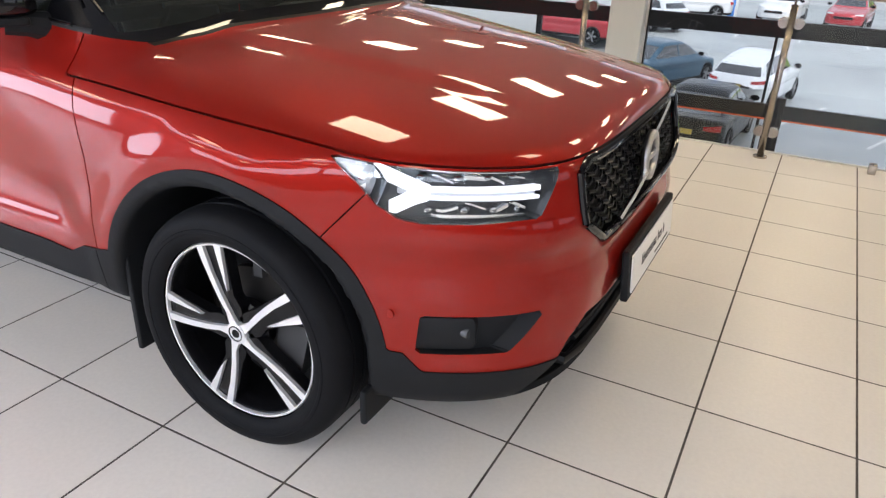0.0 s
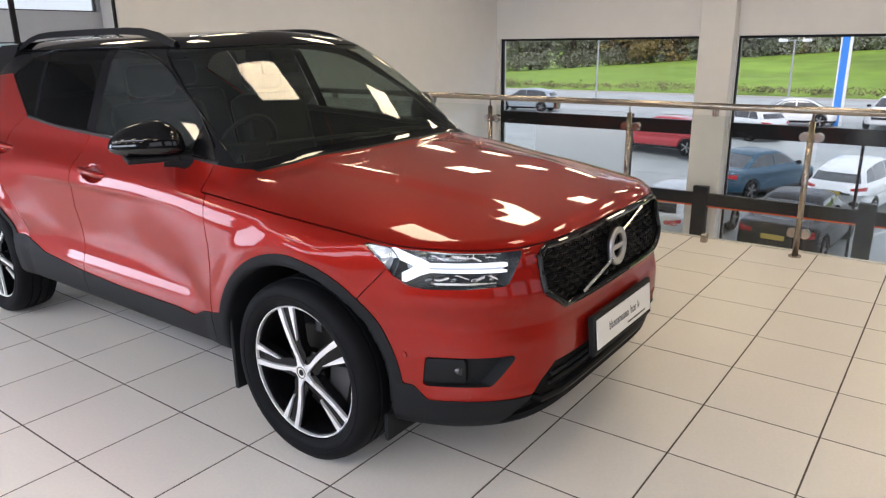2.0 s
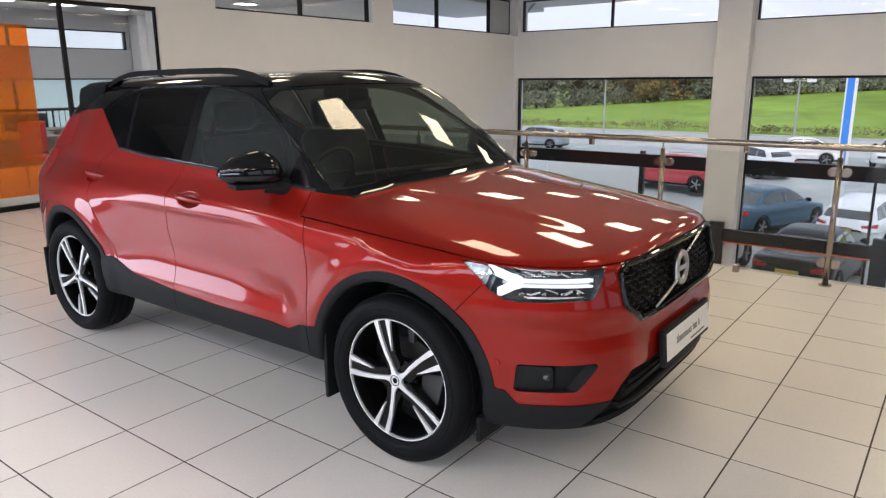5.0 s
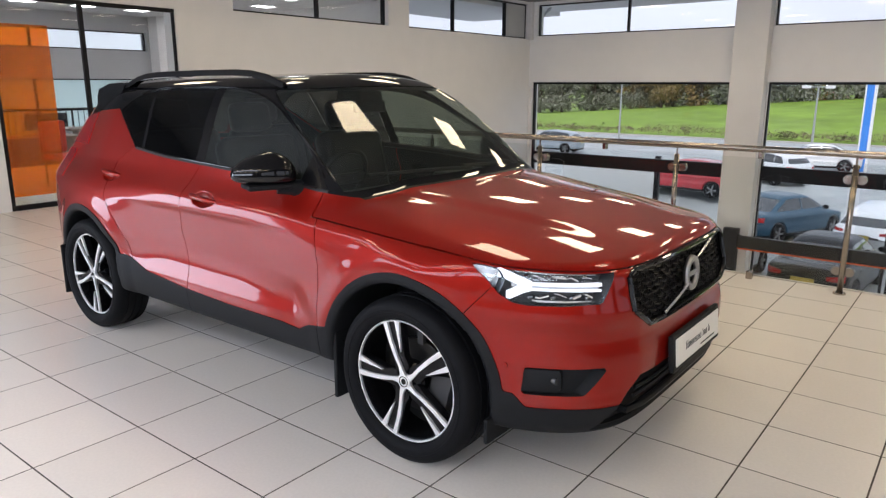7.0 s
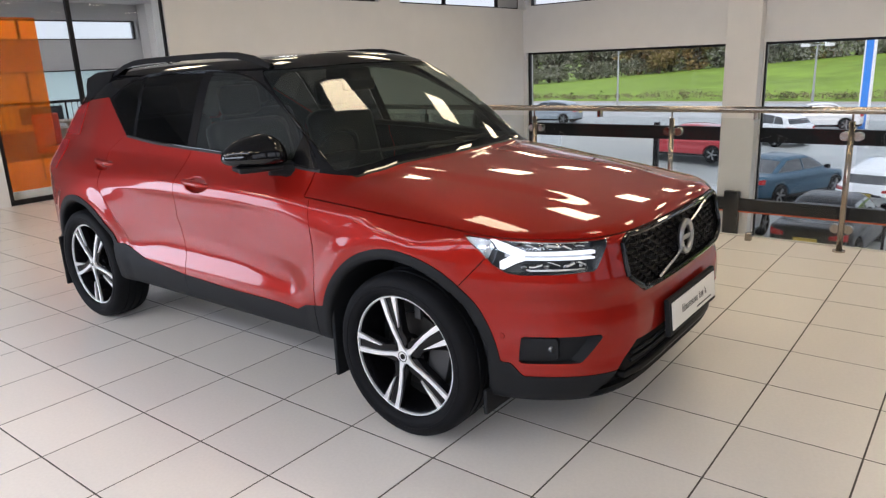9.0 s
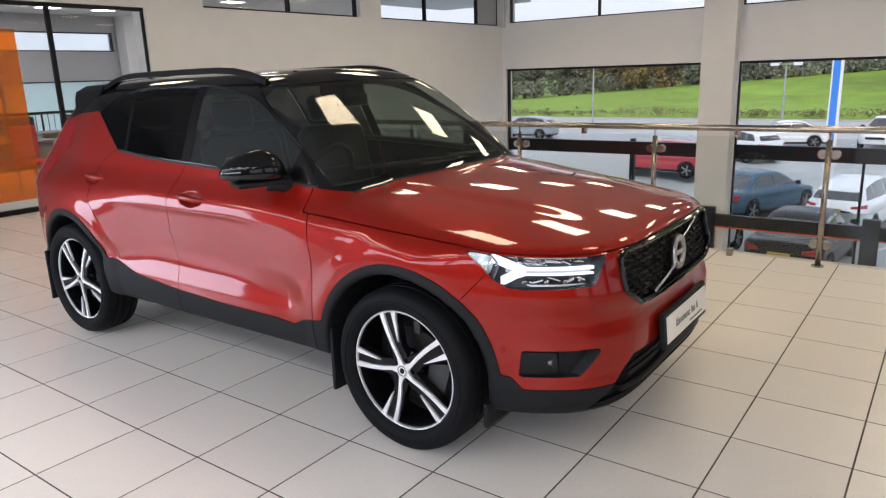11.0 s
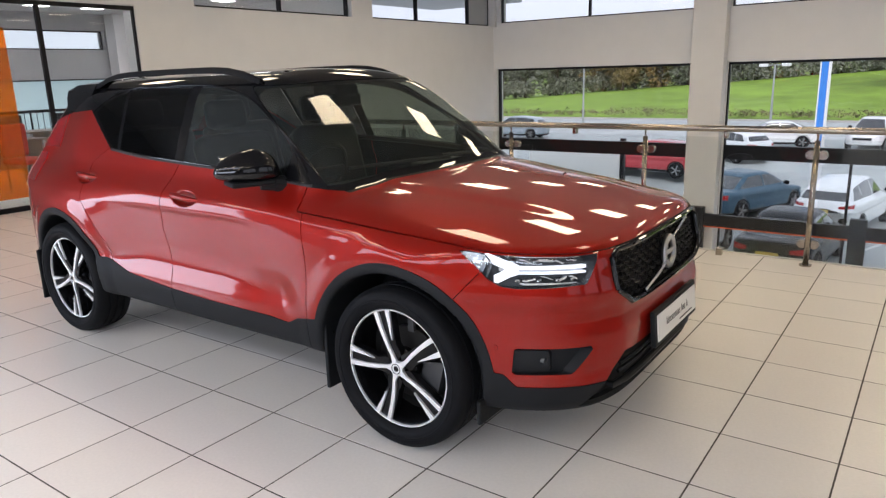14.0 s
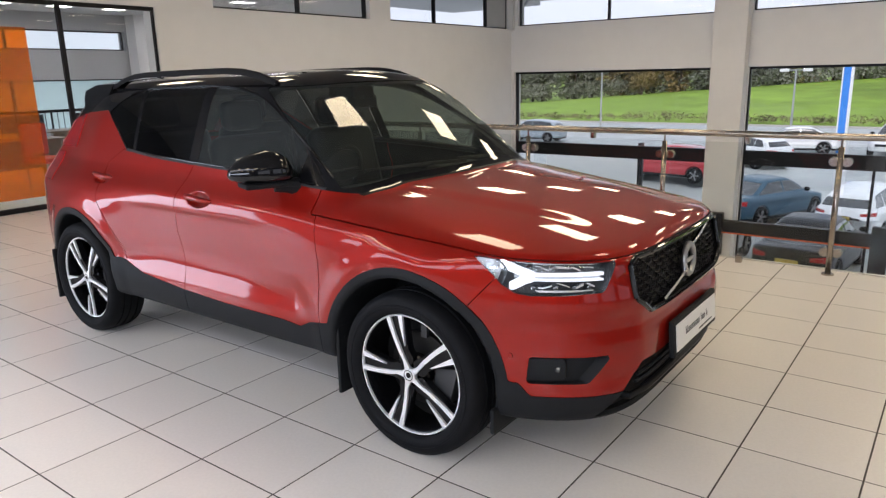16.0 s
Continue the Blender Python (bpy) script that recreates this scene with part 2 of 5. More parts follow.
structure("wall_west", wall_with_holes("x", XL - 0.30, 0.30, 0.9, YW, 0.0, CEIL, W_HOLES[1:]), M_WALL, "plain white painted plaster wall with high windows", "wall")
structure("wall_west_lower", box(bmesh.new(), XL - 0.30, XL, EDGE, YW, G, -0.001), M_WALL, "white painted wall below the gallery floor", "wall")
N_HOLES = [(-5.56, -0.62, G, 1.61), (0.03, 5.3, G, 1.61), (5.95, XR, G, 1.61),
           (-5.46, -0.66, 2.71, 3.45), (0.03, 5.3, 2.71, 3.45), (5.95, XR, 2.71, 3.45)]
structure("wall_north", wall_with_holes("y", YW, 0.30, XL - 0.30, XR, G, CEIL, N_HOLES), M_WALL, "white rendered beam wall between tall windows", "wall")
S_HOLES = [(-4.7 + 3.12 * k, -1.64 + 3.12 * k, 1.5, 2.6) for k in range(4)]
structure("wall_south", wall_with_holes("y", YB - 0.3, 0.3, XL - 0.3, XR, 0.0, CEIL, S_HOLES), M_DARKWALL, "unseen south wall with windows, coloured dark to dim car reflections", "wall")
# unseen east openings, put in to give the bumper bright reflections
E_HOLES = [(-4.6 + 2.9 * k, -2.3 + 2.9 * k, 0.8, 2.7) for k in range(3)]
structure("wall_east", wall_with_holes("x", XR, 0.3, YB - 0.3, 4.6, G, CEIL, E_HOLES), M_DARKWALL, "unseen wall with windows, coloured dark to dim car reflections", "wall")
structure("wall_northeast", box(bmesh.new(), XR, XR + 0.3, 4.6, YW + 0.3, G, CEIL), M_WALL, "plain white painted wall", "wall")
structure("lower_floor", box(bmesh.new(), XL, XR, EDGE + 0.02, YW, G - 0.12, G - 0.02), M_TILE_REST, "pale tiled floor of the storey below", "floor")

column = thing("column", "square white painted column in the window wall", "column", pose(-0.325, YW - 0.14, G), kind="structure")
boxpart("shaft", (-0.335, 0.335, -0.15, 0.135, 0.0, CEIL - G - 0.002), M_COLUMN, column, bevel=0.012)
column_b = thing("column", "square white painted column in the window wall", "column", pose(5.62, YW - 0.14, G), kind="structure")
boxpart("shaft", (-0.335, 0.335, -0.15, 0.135, 0.0, CEIL - G - 0.002), M_COLUMN, column_b, bevel=0.012)
boxpart("corner_post", (XL + 0.002, XL + 0.10, YW - 0.10, YW - 0.002, 2.62, CEIL - 0.003), M_COLUMN, tagged(new("corner_trim"), "white corner post between high windows", "trim", kind="structure"))

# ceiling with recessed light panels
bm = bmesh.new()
# opening for the added rooflight
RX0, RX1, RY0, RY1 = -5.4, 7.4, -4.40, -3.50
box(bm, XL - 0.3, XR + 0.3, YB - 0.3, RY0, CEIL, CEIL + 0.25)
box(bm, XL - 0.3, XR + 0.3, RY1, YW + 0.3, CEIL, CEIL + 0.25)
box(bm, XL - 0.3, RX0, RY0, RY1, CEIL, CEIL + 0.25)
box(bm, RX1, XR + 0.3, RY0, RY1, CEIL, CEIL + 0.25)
structure("ceiling", bm, M_CEIL, "flat ceiling, colour darkened to dim its reflection, with an added rooflight", "ceiling")
bm = bmesh.new()
box(bm, XL - 3.2, XL - 0.302, EDGE + 4.9, YW + 2.0, 3.36, 3.60)
box(bm, XL - 0.30, XR + 0.3, YW + 0.302, YW + 2.0, 3.47, 3.72)
structure("roof_overhang", bm, mat("soffit_grey", (0.70, 0.70, 0.71), 0.7, vary=0.03), "grey soffit of the roof overhang outside", "roof")


def light_panel(x, y, z, w, d, material, group, label="square warm white light panel set in the ceiling"):
    lp = thing("ceiling_light", label, "ceiling light", pose(x, y, z), group)
    bm = bmesh.new()
    t = 0.02
    for q in ((-w / 2 - t, w / 2 + t, -d / 2 - t, -d / 2), (-w / 2 - t, w / 2 + t, d / 2, d / 2 + t), (-w / 2 - t, -w / 2, -d / 2, d / 2), (w / 2, w / 2 + t, -d / 2, d / 2)):
        box(bm, *q, -0.018, -0.002)
    part("frame", bm, M_WHITE, lp)
    boxpart("diffuser", (-w / 2, w / 2, -d / 2, d / 2, -0.012, -0.002), material, lp)
    return lp


PX = [-3.6 + 2.4 * i for i in range(6)]
# rows at -5.4 and -3.0 are unseen, added to light the floor
PY = [-5.4, -3.0] + [1.8 + 2.4 * j for j in range(5)]
first_panel = None
for px in PX:
    for py in PY:
        if first_panel is None:
            first_panel = light_panel(px, py, CEIL, 0.58, 0.58, M_PANEL_EM, "ceiling light panels")
        else:
            copy_thing(first_panel, pose(px, py, CEIL))


# ---- windows ----
def pane(name, axis, at, u0, u1, z0, z1, parent, material=None):
    bm = bmesh.new()
    if axis == "x":
        box(bm, at - 0.004, at + 0.004, u0, u1, z0, z1)
    else:
        box(bm, u0, u1, at - 0.004, at + 0.004, z0, z1)
    ob = part(name, bm, material or M_PANE, parent)
    ob.visible_shadow = False
    return ob


def bar(axis, at, u0, u1, z0, z1, parent, name="frame_bar", depth=0.06, material=None):
    d = depth / 2
    dims = (at - d, at + d, u0, u1, z0, z1) if axis == "x" else (u0, u1, at - d, at + d, z0, z1)
    return boxpart(name, dims, material or M_FRAME, parent, bevel=0.004)


def glazing(name, axis, at, u0, u1, z0, z1, mull, trans, label, t=0.05, cap=0.09, upper_mull=True):
    """Framed window: outer frame, mullions, transoms (height, thickness) and panes between them."""
    w = thing(name, label, "window", kind="structure")
    bar(axis, at, u0, u1, z1 - t, z1 - 0.001, w, "window_frame", cap)
    bar(axis, at, u0, u1, z0 + 0.001, z0 + t, w, "window_frame", cap)
    bar(axis, at, u0 + 0.001, u0 + t, z0 + t, z1 - t, w, "window_frame", cap)
    bar(axis, at, u1 - t, u1 - 0.001, z0 + t, z1 - t, w, "window_frame", cap)
    zs = [z0 + t]
    for zc, th in sorted(trans):
        bar(axis, at, u0 + t, u1 - t, zc - th / 2, zc + th / 2, w, "transom", cap + 0.01)
        zs += [zc - th / 2, zc + th / 2]
    zs.append(z1 - t)
    us = [u0 + t, *mull, u1 - t]
    for a, b in zip(zs[::2], zs[1::2]):
        plain = not upper_mull and b > z1 - t - 0.01
        us = [u0 + t, *([] if plain else mull), u1 - t]
        for m in us[1:-1]:
            bar(axis, at, m - 0.025, m + 0.025, a, b, w, "mullion", cap - 0.01)
        for i, (c, d) in enumerate(zip(us, us[1:])):
            pane("pane", axis, at, c + (0.025 if i else 0), d - (0.025 if i < len(us) - 2 else 0), a, b, w)
    return w


YG = YW + 0.12
glazing("window_1", "y", YG, -5.56, -0.66, G, 1.61, [], [(-0.26, 0.30)], "tall black framed window with thick black transoms")
glazing("window_2", "y", YG, 0.01, 5.285, G, 1.61, [2.45], [(-0.26, 0.30)], "tall black framed window with thick black transoms", upper_mull=False)
glazing("window_3", "y", YG, 5.955, XR, G, 1.61, [7.7], [(-0.26, 0.30)], "tall black framed window with thick black transoms")
glazing("window_4", "y", YG, -5.46, -0.66, 2.71, 3.45, [-3.12], [], "high strip window in slim black frame", 0.03)
glazing("window_5", "y", YG, 0.03, 5.285, 2.71, 3.45, [2.42], [], "high strip window in slim black frame", 0.03)
glazing("window_6", "y", YG, 5.955, XR, 2.71, 3.45, [7.7], [], "high strip window in slim black frame", 0.03)
glazing("window_7", "x", XL - 0.14, 4.97, 8.50, 2.65, 3.47, [6.79], [], "high strip window in black frame", 0.035)
end_window = glazing("window_8", "x", XL - 0.14, 9.10, 13.62, 2.65, 3.47, [10.69, 12.72], [], "high strip window in black frame", 0.035)
boxpart("infill_panel", (XL - 0.128, XL - 0.10, 12.75, 13.58, 2.69, 3.43), M_GREYWALL, end_window, "grey infill panel at the corner")
for k, (a, b, c, d) in enumerate(S_HOLES):
    glazing("window_%d" % (20 + k), "y", YB - 0.12, a, b, c, d, [], [], "wide window in slim black frame", 0.04)
for k, (a, b, c, d) in enumerate(E_HOLES):
    glazing("window_%d" % (30 + k), "x", XR + 0.15, a, b, c, d, [], [], "wide window in slim black frame", 0.04)
for k, (a, b, c, d) in enumerate(W_HOLES[:1]):
    glazing("window_%d" % (26 + k), "x", XL - 0.14, a, b, c, d, [], [], "tall window in slim black frame", 0.04)
pipe = thing("roof_bracket", "grey angled pipe bracket under the roof overhang", "pipe", kind="structure")
part("arm", tube(bmesh.new(), [(-6.02, 14.6, 2.3), (-6.01, 14.6, 3.12), (-5.53, 14.6, 3.54), (-5.53, 14.6, 3.72)], 0.035, 8), M_GALV, pipe)
# pane of the unseen rooflight, added for the highlight along the car
rl = thing("rooflight_1", "unseen rooflight slot added for the car's shoulder highlight", "rooflight", kind="structure")
pn = boxpart("pane", (RX0, RX1, RY0, RY1, CEIL + 0.20, CEIL + 0.208), M_PANE, rl)
pn.visible_shadow = False

# black steel guard rail in front of the tall windows
gr_ = thing("guard_rail", "black steel guard rail with square posts before the windows", "railing", kind="structure")
for x0, x1 in ((-3.20, -0.46), (-0.16, 2.58), (2.88, 5.62), (5.92, 8.66)):
    boxpart("beam", (x0, x1, YW - 0.42, YW - 0.32, -1.80, -1.545), M_FRAME, gr_, bevel=0.006)
    boxpart("warning_strip", (x0, x1, YW - 0.405, YW - 0.335, -1.832, -1.801), M_ORANGE_STRIP, gr_, "thin orange strip under the beam")
for x in (-3.35, -0.31, 2.73, 5.77, 8.81):
    boxpart("post", (x - 0.15, x + 0.15, YW - 0.46, YW - 0.30, G - 0.02, -1.40), M_FRAME, gr_, bevel=0.008)

# ---- glazed partition with doors in the west wall ----
XP = XL - 0.045
gp = thing("partition_1", "black framed glass partition with doors to the office", "partition", kind="structure")
bar("x", XP, 1.521, 3.974, 2.545, 2.599, gp, "head_rail", 0.06)
bar("x", XP, 1.521, 3.974, 0.001, 0.06, gp, "bottom_rail", 0.06)
for y, w in ((1.523, 0.052), (2.615, 0.056), (3.944, 0.030)):
    bar("x", XP, y, y + w, 0.06, 2.545, gp, "stile", 0.05)
pane("pane", "x", XP, 1.575, 2.615, 0.06, 2.545, gp)
pane("pane", "x", XP, 2.671, 3.944, 0.06, 2.545, gp)
boxpart("floor_strip", (XL - 0.3, XL, 1.53, 3.96, -0.008, 0.001), M_FRAME, gp)

# ---- office beyond ----
M_CEILGREY = mat("office_ceiling_grey", (0.58, 0.59, 0.59), 0.8, vary=0.03, scale=2)
OX = -13.4
boxpart("slab", (OX, XL - 0.302, 0.85, 9.0, -0.2, -0.002), M_TILE_REST, tagged(new("office_floor"), "pale tiled office floor", "floor", kind="structure"))
boxpart("slab", (OX - 0.3, XL - 0.302, 0.85, 9.0, 3.18, 3.44), M_CEILGREY, tagged(new("office_ceiling"), "pale office ceiling with light panels", "ceiling", kind="structure"))
structure("office_wall_west", wall_with_holes("x", OX - 0.3, 0.3, 0.85, 9.0, 0.0, 3.18, [(1.2, 7.94, 2.35, 2.80), (8.34, 8.9, 2.35, 2.85), (1.2, 7.94, 0.15, 1.67)]), M_GREYWALL, "grey office wall with window bands", "wall")
structure("office_wall_north", box(bmesh.new(), OX - 0.3, XL - 0.302, 9.0, 9.25, 0, 3.18), M_WALL, "white office end wall", "wall")
structure("office_wall_south", box(bmesh.new(), OX - 0.3, XL - 0.302, 0.6, 0.85, 0, 3.18), M_WALL, "white office end wall", "wall")
for i, (a, b, z0, z1) in enumerate(((1.2, 7.94, 2.35, 2.80), (8.34, 8.9, 2.35, 2.85), (1.2, 7.94, 0.15, 1.67))):
    glazing("window_%d" % (12 + i), "x", OX - 0.15, a, b, z0, z1, [3.0, 5.2] if b < 8 else [], [], "long office window band", 0.03)
off = None
for i in range(4):
    for j in range(6):
        p = (-7.4 - 1.5 * i, 1.5 + 1.2 * j + 0.6 * (i % 2), 3.18)
        if off is None:
            off = light_panel(*p, 0.3, 0.45, M_PANEL_COOL, "office light panels", "slim white office ceiling light")
        else:
            copy_thing(off, pose(*p))
for y in (8.14,):
    c = thing("office_column", "pale grey square office column", "column", pose(-13.15, y, 0), kind="structure")
    boxpart("shaft", (-0.2, 0.2, -0.17, 0.17, 0.0, 3.179), M_WALL, c, bevel=0.01)
# orange film panel standing behind the partition
op = thing("orange_panel", "translucent orange film panel on the door glass", "screen", pose(XL - 0.15, 1.40, 0))
boxpart("sheet", (-0.004, 0.004, 0.0, 0.86, 0.15, 2.27), M_ORANGE, op)
boxpart("foot_rail", (-0.006, 0.006, 0.0, 0.86, 0.0, 0.15), M_WHITE, op)
far_b = thing("far_building", "pale turquoise clad building beyond the yard", "building", pose(-66, 34, G))
M_CLADDING = mat("pale_turquoise_cladding", (0.50, 0.62, 0.62), 0.5, vary=0.04, scale=0.4, stain=0.08, stain_scale=0.2)
boxpart("wall", (-6, 6, -26, 30, 0, 5.5), M_CLADDING, far_b)
boxpart("roof", (-6.2, 6.2, -26.2, 30.2, 5.5, 5.8), M_WHITE, far_b, "white roof edge")
for k in range(9):
    w_ = boxpart("window", (6.0, 6.06, -23 + 6 * k, -19.5 + 6 * k, 1.2, 2.6), M_FRAME, far_b, "dark window")
rail_o = thing("office_rail", "dark handrail on posts beside the office window", "railing", pose(-11.0, 0, 0))
part("rail", tube(bmesh.new(), [(0, 1, 1.05), (0, 8.6, 1.05)], 0.03), M_FRAME, rail_o)
for y in (1.2, 3.0, 4.8, 6.6, 8.4):
    part("post", tube(bmesh.new(), [(0, y, 0), (0, y, 1.05)], 0.02, 8), M_FRAME, rail_o)
    for k in range(1, 15 if y < 8 else 1):
        part("baluster", tube(bmesh.new(), [(0, y + 0.12 * k, 0.10), (0, y + 0.12 * k, 1.03)], 0.008, 6), M_FRAME, rail_o)
M_DESK = mat("dark_desk_laminate", (0.20, 0.165, 0.13), 0.45, vary=0.1, scale=12)


def red_chair(x, y, r):
    ch = thing("office_chair", "red upholstered office chair by the partition", "chair", pose(x, y, 0, 0, 0, r), "office chairs")
    mr = mat("red_fabric", (0.5, 0.05, 0.03), 0.8, vary=0.08, scale=20)
    boxpart("seat", (-0.24, 0.24, -0.24, 0.24, 0.42, 0.50), mr, ch, bevel=0.03)
    boxpart("backrest", (-0.24, -0.17, -0.23, 0.23, 0.52, 1.0), mr, ch, bevel=0.03)
    for a in (-0.2, 0.2):
        for b in (-0.2, 0.2):
            part("leg", tube(bmesh.new(), [(a, b, 0), (a, b, 0.43)], 0.014, 8), M_STEEL, ch)
        part("back_post", tube(bmesh.new(), [(-0.205, a, 0.43), (-0.205, a, 0.6)], 0.012, 8), M_STEEL, ch)
red_chair(-7.4, 3.0, 20)


def office_desk(x, y, r):
    d = thing("office_desk", "dark topped office desk with a panel front", "desk", pose(x, y, 0, 0, 0, r), "office desks")
    boxpart("desktop", (-0.4, 0.4, -0.8, 0.8, 0.71, 0.74), M_DESK, d, bevel=0.004)
    boxpart("front_panel", (0.30, 0.32, -0.72, 0.72, 0.30, 0.71), M_DESK, d)
    for a in (-0.74, 0.74):
        boxpart("leg", (-0.36, 0.36, a - 0.02, a + 0.02, 0.0, 0.71), M_GALV, d)


office_desk(-8.2, 2.75, 4)
office_desk(-9.9, 4.9, -6)

# ---- balustrade ----
RY = 3.985
bal = thing("balustrade", "steel and glass balustrade along the gallery edge", "railing", kind="structure")
posts = [0.42 + 1.335 * k for k in range(-4, 7)]
x0, x1 = posts[0] - 0.6, posts[-1] + 0.3
part("handrail", tube(bmesh.new(), [(x0, RY, 1.062), (x1, RY, 1.062)], 0.0255, 16), M_STEEL, bal, "brushed steel tube handrail", True)
for x in posts:
    bm = bmesh.new()
    tube(bm, [(x, RY, 0.002), (x, RY, 0.985)], 0.0215, 14)
    part("post", bm, M_STEEL, bal, "brushed steel post", True)
    part("stem", tube(bmesh.new(), [(x, RY, 0.985), (x, RY, 1.04)], 0.008, 8), M_STEEL, bal)
    part("foot_disc", tube(bmesh.new(), [(x, RY, 0.0), (x, RY, 0.012)], 0.045, 20), M_STEEL, bal)
    for zc in (0.872, 0.17):
        for s in (-1, 1):
            bm = bmesh.new()
            tube(bm, [(x + s * 0.045, RY + 0.012, zc), (x + s * 0.045, RY + 0.062, zc)], 0.034, 16)
            box(bm, min(x, x + s * 0.05), max(x, x + s * 0.05), RY + 0.016, RY + 0.05, zc - 0.026, zc + 0.026)
            part("clamp", bm, M_STEEL, bal)
for a, b in zip(posts, posts[1:]):
    xm = (a + b) / 2
    boxpart("top_bracket", (xm - 0.017, xm + 0.017, RY - 0.012, RY + 0.05, 0.985, 1.045), M_STEEL, bal, bevel=0.006)
    boxpart("foot_bracket", (xm - 0.024, xm + 0.024, RY + 0.005, RY + 0.065, -0.004, 0.066), M_STEEL, bal, bevel=0.008)
    g = boxpart("glass_panel", (a + 0.042, b - 0.042, RY + 0.030, RY + 0.042, 0.035, 0.99), M_BALUS, bal)
    g.visible_shadow = False

# ---- outside ----
bm = bmesh.new()


def ground_z(y, x=-28.0):
    k = min(max((y - 61) / 47.0, 0), 1.0)
    return GF + 0.15 * min(max((y - 58.6) / 2.0, 0), 1) + k ** 1.2 * 1.45 + 0.052 * k * min(max(x + 28, -70), 70) + min(max((y - 115) / 300, 0), 1) * 4
gx = [-900 + 30 * i for i in range(61)]
gy = [YW + 0.31, 20, 30, 40, 50, 56, 58.5, 59.5, 60.6, 62, 65, 70, 75, 80, 86, 92, 98, 104, 110, 118, 130, 160, 200, 260, 400, 900, 2500]
grid = [[bm.verts.new((x, y, (ground_z(y, x) if y > 58 else GF - 1.2) + (0.35 * math.sin(x / 25.0 + 1.0) + 0.12 * math.sin(x / 11.0 + y / 30)) * min(max((y - 68) / 30.0, 0), 1))) for x in gx] for y in gy]
for j in range(len(gy) - 1):
    for i in range(len(gx) - 1):
        bm.faces.new((grid[j][i], grid[j][i + 1], grid[j + 1][i + 1], grid[j + 1][i]))
gr = structure("ground", bm, M_FIELD, "green pasture rising gently to woodland", "field")
smooth_by_angle(gr, 60)
def park_z(y):
    """Level of the yard: low by the building, then a short ramp up."""
    return G + 0.012 + (GF - G) * min(max((y - 25.6) / 2.4, 0), 1)


bm = bmesh.new()
strips = [[bm.verts.new((x, y, park_z(y))) for x in range(-160, 161, 40)] for y in (YW + 0.305, 25.6, 26.2, 27.4, 28.0, 58.3)]
for a, b in zip(strips, strips[1:]):
    for k in range(8):
        bm.faces.new((a[k], a[k + 1], b[k + 1], b[k]))
structure("car_park", bm, M_ASPHALT, "wet pale grey car park", "car park")
structure("kerb", box(bmesh.new(), -160, 160, 58.3, 58.6, GF - 0.1, GF + 0.14), M_KERB, "concrete kerb along the car park", "kerb")
structure("forecourt", box(bmesh.new(), -160, XL - 0.31, -60, YW + 0.3, G - 0.3, G + 0.010), M_ASPHALT, "asphalt yard beside the building", "road")
structure("ground_behind", box(bmesh.new(), -400, 400, -700, YB - 0.31, G - 0.4, G), M_ASPHALT, "asphalt ground behind the building", "road")

def bay_line(x0, y0, x1, y1, w=0.1):
    d = Vector((x1 - x0, y1 - y0, 0))
    m = Matrix.Translation((x0, y0, park_z((y0 + y1) / 2) + 0.002)) @ pose(0, 0, 0, 0, 0, math.degrees(math.atan2(d.y, d.x)))
    ob = boxpart("bay_line", (0, d.length, -w / 2, w / 2, 0, 0.004), M_LINE, m=m)
    return tagged(ob, "white painted parking bay line", "road marking", "bay lines", "structure")
for k in range(-7, 8):
    bay_line(2.2 + 2.6 * k, 19.0, 3.7 + 2.6 * k, 23.4)
    bay_line(2.2 + 2.6 * k, 33.0, 2.2 + 2.6 * k, 37.6)

def leaf_cloud(bm, rng, centre, size, n, leaf):
    """Many small tilted leaf clumps within an uneven blob."""
    c = Vector(centre)
    for _ in range(n):
        while True:
            p = Vector((rng.uniform(-1, 1), rng.uniform(-1, 1), rng.uniform(-1, 1)))
            if 0.2 < p.length < 1:
                break
        q = c + Vector((p.x * size[0], p.y * size[1], p.z * size[2]))
        e = Euler((rng.uniform(-1.2, 1.2), rng.uniform(-1.2, 1.2), rng.uniform(0, 6.28))).to_matrix()
        s = leaf * rng.uniform(0.6, 1.4)
        vs = [bm.verts.new(q + e @ Vector((dx * s, dy * s, dz * s))) for dx, dy, dz in ((-1, -0.6, 0), (0.2, -0.9, 0.2), (1, 0.3, -0.1), (-0.3, 0.9, 0.25))]
        bm.faces.new(vs)


rng = random.Random(7)
bm = bmesh.new()
for i in range(620):
    x = -110 + i * 0.30 + rng.uniform(-0.2, 0.2)
    h = 0.62 + 0.30 * noise.noise(Vector((x * 0.09, 3, 0))) + rng.uniform(-0.1, 0.22)
    leaf_cloud(bm, rng, (x, 60.0 + rng.uniform(-0.4, 0.4), GF + 0.2 + h * 0.5), (0.45, 0.5, 0.5 * h), 34, 0.055)
tagged(part("hedge", bm, M_HEDGE), "brown winter hedge along the field edge", "hedge", kind="stuff")
bm = bmesh.new()
for i in range(26):
    x = -75 + rng.uniform(0, 100)
    leaf_cloud(bm, rng, (x, 60.6 + rng.uniform(-0.3, 0.3), GF + 0.40), (0.8, 0.6, 0.30 + rng.uniform(0, 0.3)), 50, 0.08)
tagged(part("bushes", bm, M_HEDGE_GREEN), "dark green bushes in the hedge", "bush", kind="stuff")


